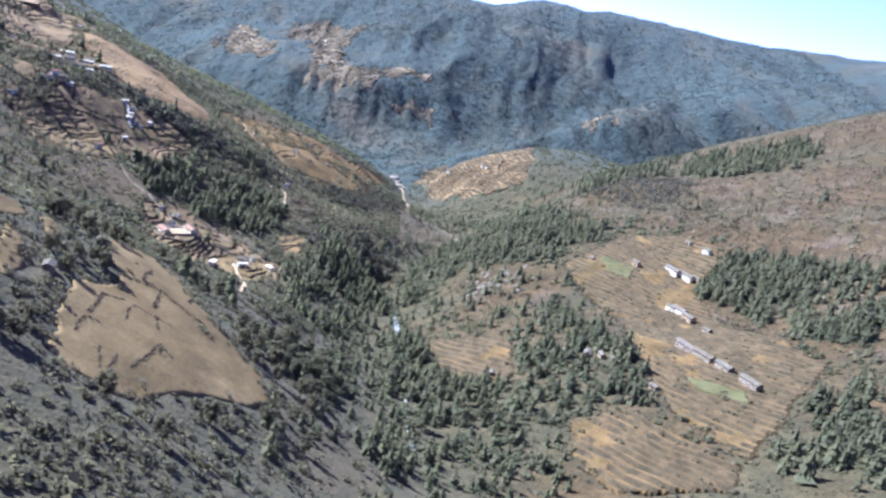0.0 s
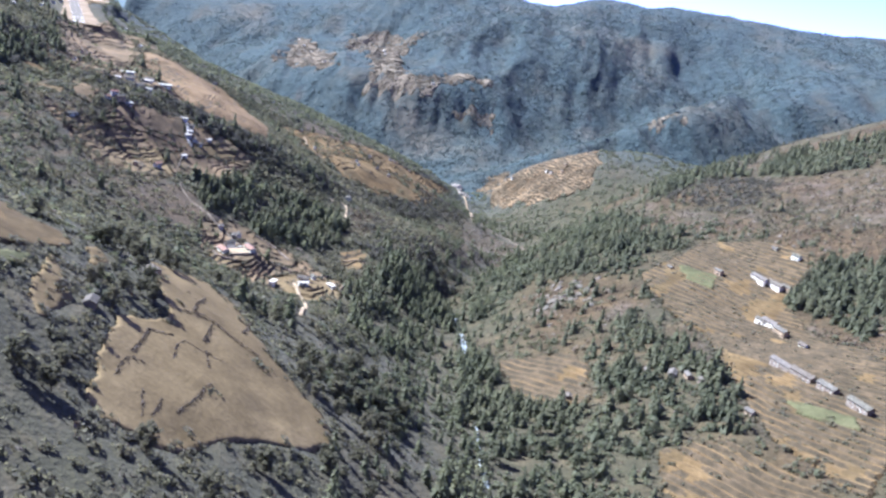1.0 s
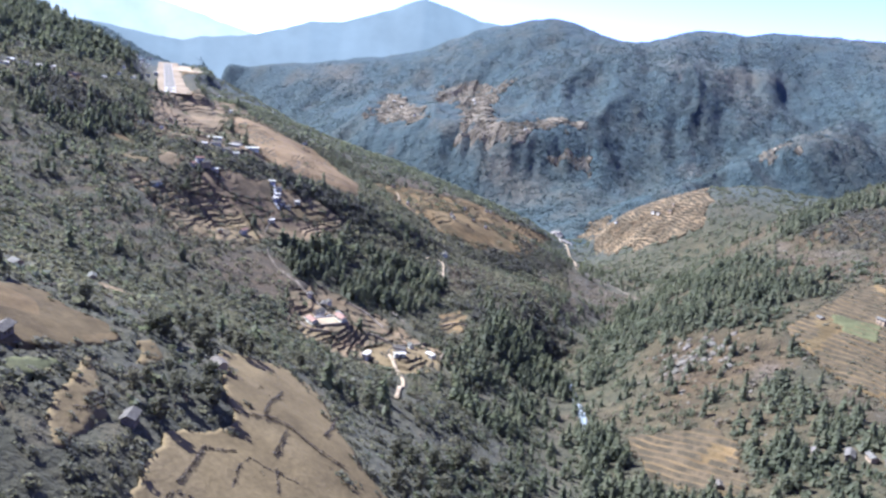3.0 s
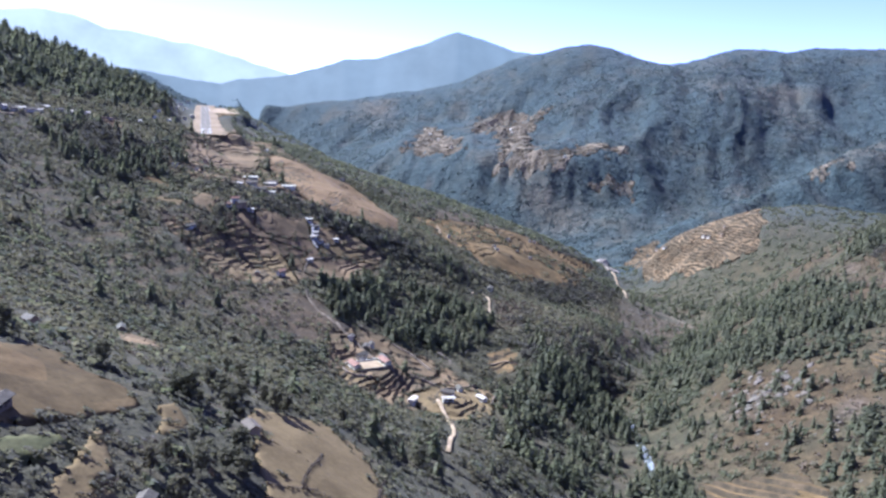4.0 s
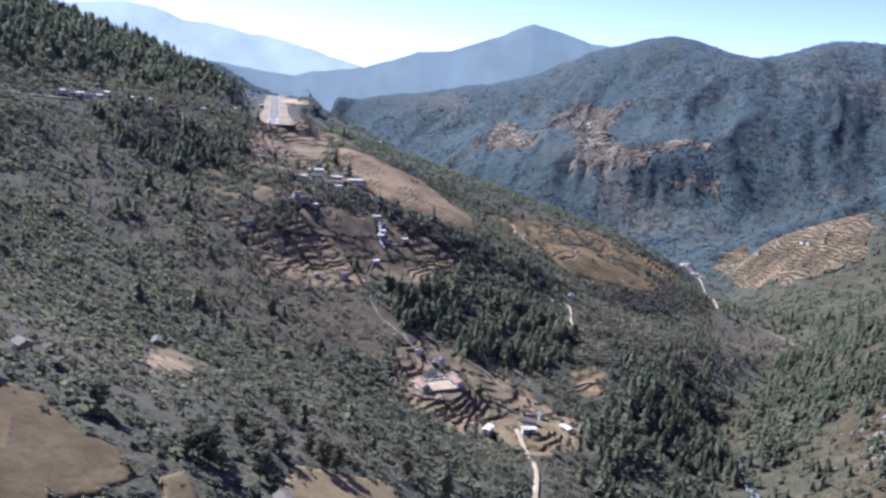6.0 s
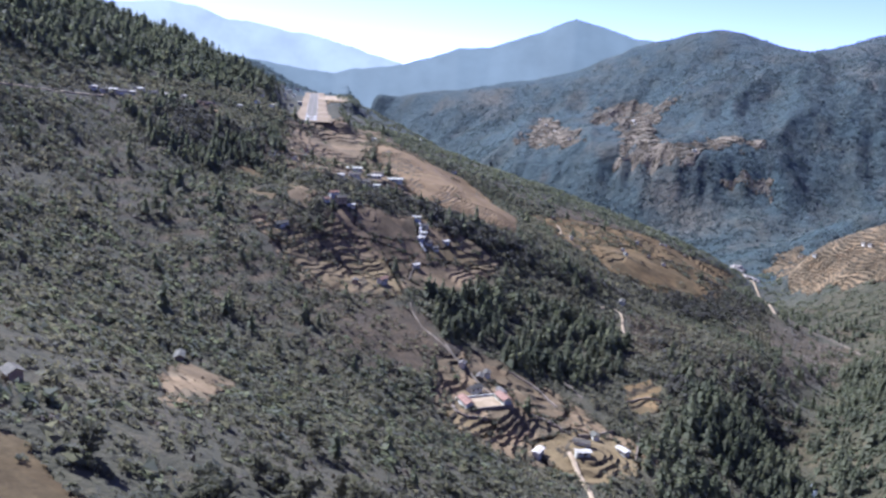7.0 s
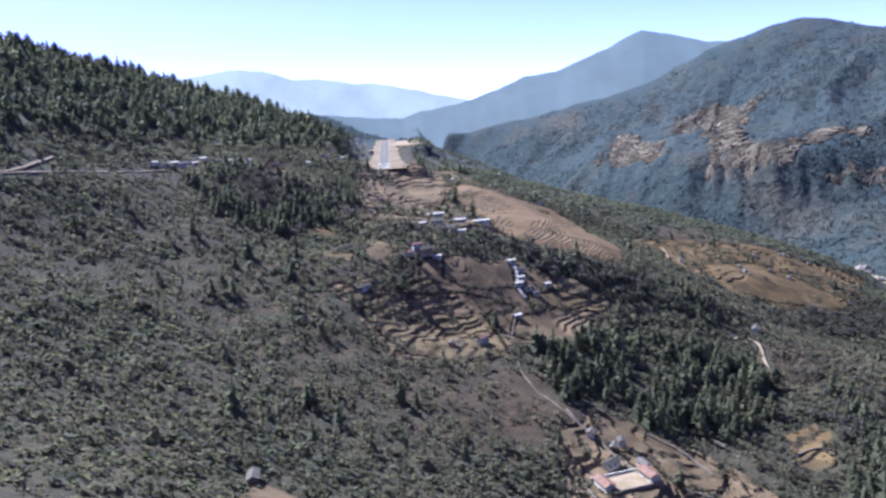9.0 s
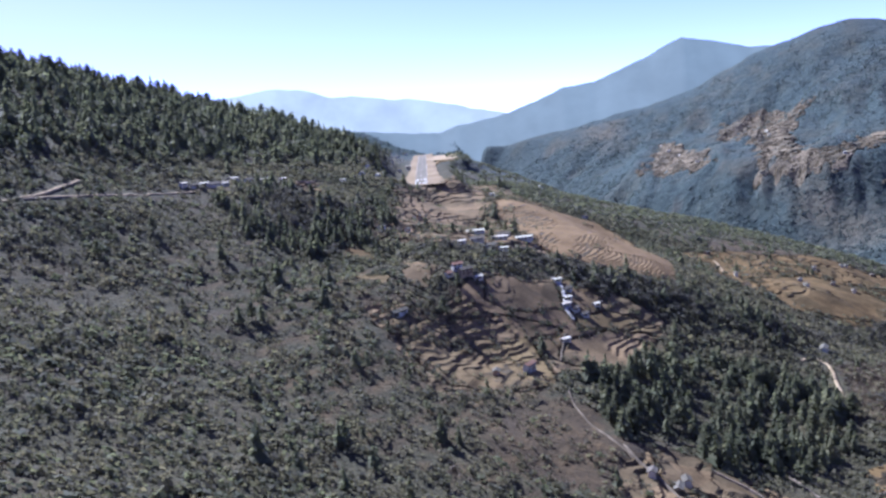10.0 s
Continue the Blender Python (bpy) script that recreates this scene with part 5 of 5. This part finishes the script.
x, y = sown(13000, -680, -20, 180, 820, left_scrub, 0.06)
h = sizes(len(x), 9.5, 0.3)
plant("scrub", PATCHES, x, y, h, h, LEAVES, "low olive scrub covering the shaded slope", "bushes", 0.1)
x, y = sown(8500, -680, -20, 820, 1330, left_scrub, 0.06)
h = sizes(len(x), 12, 0.3)
plant("scrub", FAR_PATCHES, x, y, h, h, LEAVES, "dense olive scrub below the airstrip", "bushes", 0.1)
x, y = sown(26000, -60, 330, 380, 1230, lambda x, y: np.where(within(CONIFER, x, y, 34), np.clip(0.34 + fbm(x, y, 46, 4, 1) * 1.5, 0.03, 0.85), np.clip(0.05 + fbm(x, y, 60, 4, 6) * 0.7, 0.02, 0.4)))
h = sizes(len(x), 4.2, 0.45)
plant("young_wood", TUFTS, x, y, h * 1.6, h * 1.4, NEEDLES, "bushy young pines filling the valley woods", "trees")
x, y = sown(4200, -520, 420, -320, 330, lambda x, y: np.clip(0.6 + fbm(x, y, 70, 4, 5) * 1.2, 0.15, 1) * smooth(330, 150, y - 0.35 * np.maximum(x, 0)))
h = sizes(len(x), 11, 0.3)
plant("scrub", FAR_PATCHES, x, y, h, h, LEAVES, "olive scrub on the slope below the bench", "bushes", 0.1)
x, y = sown(3000, -330, 20, 170, 520, lambda x, y: bush_chance(x, y))
h = sizes(len(x), 3.0, 0.45)
plant("scrub", FINE_TUFTS, x, y, h * 1.5, h * 1.7, LEAVES, "leafy thickets round the bench fields", "bushes")
x, y = sown(9000, -40, 640, 330, 1300, lambda x, y: bush_chance(x, y) + 0.2, 0.10)
h = sizes(len(x), 7.5, 0.35)
plant("scrub", LOOSE_PATCHES, x, y, h, h, LEAVES, "low green scrub dotting the sunny slope", "bushes", 0.1)
x, y = sown(6500, 20, 640, 480, 1300, lambda x, y: np.where(within(ROUGH, x, y, 12), 1.0, 0.4), 0.05)
h = sizes(len(x), 7.0, 0.35)
plant("dry_scrub", LOOSE_PATCHES, x, y, h, h, TWIGS, "brown withered brush over the dry hill", "bushes", 0.1)
x, y = sown(12500, -1000, 640, 150, 1750, lambda x, y: bush_chance(x, y) * 0.8 + 0.3, 0.10)
h = sizes(len(x), 9.0, 0.35)
plant("dry_scrub", LOOSE_PATCHES, x, y, h, h, TWIGS, "leafless brown shrubs between the terraces", "bushes", 0.1)
x, y = sown(2600, -175, -70, 860, 1100, lambda x, y: 1.0 * within("shrub_hill", x, y, 8), 0.0)
h = sizes(len(x), 5.0, 0.35)
plant("dry_scrub", PATCHES, x, y, h, h * 0.9, TWIGS, "leafless grey-brown thicket on the round knoll", "bushes", 0.1)
x, y = sown(11000, -900, 700, 1300, 1850, lambda x, y: np.maximum(far_chance(x, y), 0.85 * (x > 20)))
h = sizes(len(x), 6.5, 0.35)
plant("spur_wood", TUFTS, x, y, h * 1.3, h * 1.5, NEEDLES, "dark bushy woods on the farther spurs", "forest", 1.5)
x, y = sown(7000, -660, -130, 1150, 1800, lambda x, y: np.where(within(BARE, x, y, 16) | ((strip_coords(x, y)[1] > 0) & (strip_coords(x, y)[1] < np.where(strip_coords(x, y)[0] > 465, 70, 27))), 0.04, 0.75))
h = sizes(len(x), 5, 0.4)
plant("spur_wood", FAR_TUFTS, x, y, h * 1.5, h * 1.6, NEEDLES, "dark scrubby wood falling away beside the airstrip", "forest", 0.6)
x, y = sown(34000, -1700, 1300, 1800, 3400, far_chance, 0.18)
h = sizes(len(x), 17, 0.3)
plant("mountain_forest", CANOPY_PATCHES, x, y, h, h * 1.3, FAR_TREES, "dark forest covering the far mountain, blue haze painted in", "forest", 0.6)


def beside_plots(n, reach):
    """Places along the edges of the plots, where bushes are left to grow."""
    xs, ys = [], []
    for name in FIELDS:
        p = AREAS[name]
        if p[0][1] > 1450:
            continue
        for (x0, y0), (x1, y1) in zip(p, p[1:] + p[:1]):
            k = max(1, int(math.hypot(x1 - x0, y1 - y0) * n))
            u = RNG.rand(k)
            xs.append(x0 + (x1 - x0) * u + RNG.randn(k) * reach)
            ys.append(y0 + (y1 - y0) * u + RNG.randn(k) * reach)
    return np.concatenate(xs), np.concatenate(ys)


x, y = beside_plots(0.42, 3.2)
h = sizes(len(x), 2.3, 0.5)
plant("field_edge_scrub", BUSHES, x, y, h, h * 1.8, LEAVES, "ragged bushes along the terraced plots' edges", "bushes")

x, y = sown(5200, 110, 310, 350, 815, lambda x, y: within("village_field lower_field clearing", x, y) * np.clip(0.5 + fbm(x, y, 40, 3, 1) * 1.5, 0, 1), 1.0)
h = sizes(len(x), 1.5, 0.5)
plant("field_edge_scrub", TUFTS, x, y, h * 1.3, h * 1.9, LEAVES, "small dark bushes dotted along the village terraces", "bushes", -0.4)

# ---- boulders and broken rock on the dry slopes ----
x, y = sown(9000, 20, 640, 380, 1250, lambda x, y: np.where(within(ROUGH, x, y, 12), np.clip(0.5 + fbm(x, y, 40, 3, 4) * 2.4, 0, 1), 0.08))
h = sizes(len(x), 1.9, 0.6)
plant("boulders", STONES, x, y, h, h * 1.8, ROCK, "grey boulders strewn over the dry slope", "rocks", 0.5)

for outcrop_x, outcrop_y, outcrop_reach in ((89, 734, 15), (388, 1121, 24)):
    x, y = RNG.normal(outcrop_x, outcrop_reach, 110), RNG.normal(outcrop_y, outcrop_reach, 110)
    h = sizes(len(x), 4.2, 0.5)
    plant("outcrop", STONES, x, y, h, h * 1.4, ROCK, "craggy grey rock breaking through the dry slope", "rocks", 0.8)
x, y = sown(9000, -100, 90, 900, 1300, lambda x, y: within("toe_rocks", x, y, 12) * 0.25)
h = sizes(len(x), 2.2, 0.6)
plant("boulders", STONES, x, y, h, h * 1.8, ROCK, "weathered boulders on the spur's brown toe", "rocks", 0.5)

# ---- hedges and banks across the bare bench field ----
HEDGES = [
    [(-106, 270), (-109, 279), (-109, 286), (-104, 289)],
    [(-110, 290), (-111, 299), (-114, 314)],
    [(-100, 303), (-104, 315), (-104, 324)],
    [(-104, 324), (-98, 324), (-89, 327)],
    [(-96, 327), (-90, 313)],
    [(-86, 273), (-85, 284), (-85, 302)],
    [(-98, 272), (-92, 259)],
    [(-90, 262), (-92, 275)],
    [(-100, 335), (-104, 356)],
    [(-120, 345), (-115, 350), (-107, 362), (-94, 357), (-83, 359)],
    [(-113, 357), (-124, 403)],
    [(-95, 373), (-107, 432)],
    [(-140, 289), (-138, 294), (-141, 308)],
    [(-114, 312), (-111, 318), (-108, 323)],
]


def build_hedge(line):
    p = curve_points(line, 1.1)
    rng = np.random.RandomState(int(abs(p[0, 0]) * 7))
    vs, fs, count = [], [], 0
    z = land(p[:, 0], p[:, 1])
    for (px, py), pz in zip(p, z):
        for _ in range(2):
            v, f = sprays(rng, (px + rng.randn() * 0.2, py + rng.randn() * 0.2, pz + 0.35 + rng.rand() * 0.3), 0.35 + 0.35 * rng.rand(), 8)
            vs.append(v)
            fs.append(f + count)
            count += len(v)
    me = mesh_from("hedge", np.concatenate(vs), np.concatenate(fs), False)
    me.materials.append(TWIGS)
    tagged(new("hedge", me), "dark bushy bank dividing the bare bench field", "hedge", "field banks")


for hedge_line in HEDGES:
    build_hedge(hedge_line)


# ---- dry-stone walls between the plots round the courtyard ----
FIELD_WALLS = [
    [(-219, 761), (-194, 774), (-168, 778), (-148, 757)],
    [(-138, 686), (-130, 699), (-120, 723)],
    [(-123, 786), (-111, 802), (-99, 799)],
    [(-197, 741), (-176, 736), (-158, 720)],
    [(-205, 651), (-197, 639), (-182, 651)],
    [(-116, 764), (-107, 739), (-103, 682)],
    [(-168, 691), (-154, 689), (-141, 684)],
]


def build_field_wall(line):
    """A low rubble wall, broader at its foot, uneven along its top."""
    p = curve_points(line, 1.6)
    t = np.gradient(p, axis=0)
    t /= np.hypot(*t.T)[:, None] + 1e-9
    n = np.stack([-t[:, 1], t[:, 0]], 1)
    rng = np.random.RandomState(int(abs(p[0, 0]) * 3))
    base = land(p[:, 0], p[:, 1])
    top = base + 0.75 + 0.5 * rng.rand(len(p))
    rows = [np.column_stack([p + n * off, z]) for off, z in ((-0.6, base - 2.5), (-0.3, top), (0.3, top + 0.1 * rng.randn(len(p))), (0.6, base - 2.5))]
    me = mesh_from("field_wall", np.stack(rows, 1).reshape(-1, 3), grid_faces(len(p), 4), False)
    me.materials.append(STONE_WALL)
    tagged(new("field_wall", me), "low rubble wall between small brown plots", "wall", "walls round the courtyard plots")


for wall_line in FIELD_WALLS:
    build_field_wall(wall_line)


# ---- single trees that stand out ----
def limb(bm, a, b, ra, rb, sides=5):
    """A tapered round bar from a to b."""
    a, b = Vector(a), Vector(b)
    q = (b - a).to_track_quat("Z", "Y")
    rings = []
    for p, r in ((a, ra), (b, rb)):
        rings.append([bm.verts.new(p + q @ Vector((r * math.cos(2 * math.pi * k / sides), r * math.sin(2 * math.pi * k / sides), 0))) for k in range(sides)])
    for k in range(sides):
        bm.faces.new((rings[0][k], rings[0][(k + 1) % sides], rings[1][(k + 1) % sides], rings[1][k]))
    bm.faces.new(rings[1])


def tree_meshes(seed, pine):
    """Trunk with limbs, and a crown of many clumps, ten metres high."""
    rng = np.random.RandomState(seed)
    bm = bmesh.new()
    limb(bm, (0, 0, -1.5), (0.1, 0, 5), 0.24, 0.15)
    limb(bm, (0.1, 0, 5), (0, 0.1, 9.3), 0.15, 0.03)
    vs, fs, count = [], [], 0
    whorls = 9 if pine else 6
    for w in range(whorls):
        z = 1.9 + 7.4 * w / whorls
        reach = (2.5 * (1 - w / whorls) ** 0.8 + 0.35) if pine else 2.3 * math.sin(0.6 + 2.2 * w / whorls) + 0.5
        for k in range(5 if pine else 4):
            a = 6.283 * (k + rng.rand()) / (5 if pine else 4)
            r = reach * (0.65 + 0.5 * rng.rand())
            tip = (r * math.cos(a), r * math.sin(a), z + (0.2 if pine else 0.9) * r * (0.3 + 0.5 * rng.rand()))
            limb(bm, (0, 0, z - 0.1), tip, 0.06, 0.015, 3)
            for u in ((0.55, 1.0) if pine else (0.45, 0.8, 1.05)):
                c = (tip[0] * u, tip[1] * u, z + (tip[2] - z) * u + 0.1)
                v, f = sprays(rng, c, (0.62 if pine else 0.75) * (0.8 + 0.5 * rng.rand()), 13, 0.6 if pine else 0.85)
                vs.append(v)
                fs.append(f + count)
                count += len(v)
    v, f = sprays(rng, (0, 0.1, 9.3), 0.4, 12, 1.6)
    vs.append(v)
    fs.append(f + count)
    trunk = finished(bm, "trunk", BARK)
    crown = mesh_from("crown", np.concatenate(vs), np.concatenate(fs), False)
    crown.materials.append(NEEDLES if pine else LEAVES)
    return trunk, crown


TREES = [(tree_meshes(60 + k, k < 5), k < 5) for k in range(8)]


def build_tree(x, y, z, high, kind_index, turn, group):
    (trunk, crown), pine = TREES[kind_index]
    root = new("pine_tree" if pine else "broadleaf_tree")
    s = high / 10
    root.matrix_basis = Matrix.Translation((x, y, z)) @ Matrix.Rotation(turn, 4, "Z") @ Matrix.Diagonal((s, s, s, 1))
    tagged(root, "dark green pine with layered uneven boughs" if pine else "olive round-crowned tree with gappy foliage", "tree", group)
    child("trunk", trunk, root, Matrix())
    child("crown", crown, root, Matrix())


def tree_stand(n, x0, x1, y0, y1, chance, high, group, pines=True):
    x, y = sown(n, x0, x1, y0, y1, chance)
    z = land(x, y)
    for px, py, pz in zip(x, y, z):
        build_tree(px, py, pz, high * (0.75 + 0.6 * RNG.rand()), RNG.randint(0, 5) if pines else RNG.randint(5, 8), RNG.rand() * 6.28, group)


tree_stand(110, -290, -100, 720, 940, lambda x, y: within("conifer_centre", x, y) * 0.9, 13, "pines above the valley road")
tree_stand(90, -10, 150, 400, 700, lambda x, y: within("conifer_low", x, y) * 0.9, 11, "pines along the stream")
tree_stand(80, 250, 400, 520, 740, lambda x, y: within("conifer_right", x, y) * 0.9, 11, "pines beside the village")
tree_stand(220, -240, -20, 200, 480, lambda x, y: np.where(within("bench_trees bench_wood", x, y), 0.8, 0.14), 9, "trees round the bench fields", False)
tree_stand(62, -168, -122, 280, 400, lambda x, y: np.full(np.shape(x), 0.75), 7, "trees round the bench fields", False)
tree_stand(90, -75, -15, 300, 440, lambda x, y: np.full(np.shape(x), 0.6), 8, "trees round the bench fields", False)
CREST_X, CREST_Y, _ = np.array(LINES["wood_crest"][:7]).T
tree_stand(780, -1130, -860, 700, 1700, lambda x, y: np.exp(-((x - 8 - np.interp(y, CREST_Y, CREST_X)) / 20) ** 2), 21, "tall pines along the wooded crest")
tree_stand(90, -800, -690, 1180, 1360, lambda x, y: (strip_coords(x, y)[1] < -62) * 0.55, 17, "pines beside the airstrip village")
tree_stand(260, -1010, -690, 1180, 1740, lambda x, y: 0.6 * (strip_coords(x, y)[1] < -56) * (strip_coords(x, y)[1] > -120), 13, "pines among the airstrip village")
tree_stand(60, -560, -300, 620, 980, lambda x, y: np.full(np.shape(x), 0.6), 10, "trees on the scrubby slope")


# ---- pale broken rock where the gorge road is cut ----
def build_cut(x, y, wide, high, seed):
    """A craggy face: a bulging sheet of broken ledges bedded in the slope."""
    rng = np.random.RandomState(seed)
    xs, ys = np.linspace(x - wide / 2, x + wide / 2, 16), np.linspace(y - wide * 0.5, y + wide * 0.5, 14)
    gx, gy = np.meshgrid(xs, ys, indexing="ij")
    bulge = 1 - ((gx - x) / (wide / 2)) ** 2 - ((gy - y) / (wide / 2)) ** 2
    z = land(gx, gy) + high * 0.25 * bulge + high * 0.35 * rng.rand(*gx.shape) + high * 0.1
    me = sheet("rock_cut", xs, ys, z)
    me.polygons.foreach_set("use_smooth", np.zeros(len(me.polygons), bool))
    me.materials.append(PALE_ROCK)
    tagged(new("rock_cut", me), "pale broken rock face above the gorge road", "rock", "gorge rock faces")


build_cut(-58, 1868, 34, 26, 3)
build_cut(-30, 1690, 26, 14, 4)


# ---- far ridges, distance haze painted into colour and emission ----
def far_ridge(name, radius, crest, material, label, depth=900):
    """A long ridge round the horizon: bearing left of straight ahead and height above eye level, both in degrees."""
    b, e = np.array(crest, float).T
    bb = np.linspace(b.min(), b.max(), 260)
    order = np.argsort(b)
    ee = np.interp(bb, b[order], e[order]) + fbm(bb * 40, bb * 0 + radius, 60, 4, 2) * 0.25
    rows = []
    for k in range(9):
        u = k / 8
        r = radius - depth * u
        h = 262 + radius * np.tan(np.radians(ee)) * (1 - u) - 500 * u
        a = np.radians(bb)
        rows.append(np.stack([-60 - r * np.sin(a), 180 + r * np.cos(a), h], 1))
    v = np.stack(rows, 1)
    me = mesh_from(name, v.reshape(-1, 3), grid_faces(260, 9))
    me.materials.append(material)
    return tagged(new(name, me), label, "mountain", kind="structure")


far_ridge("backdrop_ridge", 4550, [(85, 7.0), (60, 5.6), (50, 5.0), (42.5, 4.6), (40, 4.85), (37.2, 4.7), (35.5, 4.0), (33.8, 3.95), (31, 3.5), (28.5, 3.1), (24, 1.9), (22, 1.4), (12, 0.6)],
          ridge_material("pale_haze", (0.52, 0.535, 0.505), 0.42), "pale blue hazy ridge on the horizon", 350)
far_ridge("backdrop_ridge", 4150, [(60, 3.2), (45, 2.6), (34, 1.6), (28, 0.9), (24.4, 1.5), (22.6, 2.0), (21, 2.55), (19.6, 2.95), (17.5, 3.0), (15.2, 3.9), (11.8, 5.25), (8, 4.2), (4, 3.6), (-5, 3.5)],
          ridge_material("blue_haze", (0.245, 0.278, 0.262), 0.37), "blue hazy mountain ridge far up the valley", 700)
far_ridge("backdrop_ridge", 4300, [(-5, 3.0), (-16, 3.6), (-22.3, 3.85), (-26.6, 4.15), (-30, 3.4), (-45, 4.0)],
          ridge_material("blue_haze", (0.215, 0.255, 0.265), 0.34), "blue hazy mountain ridge beyond the hill", 600)
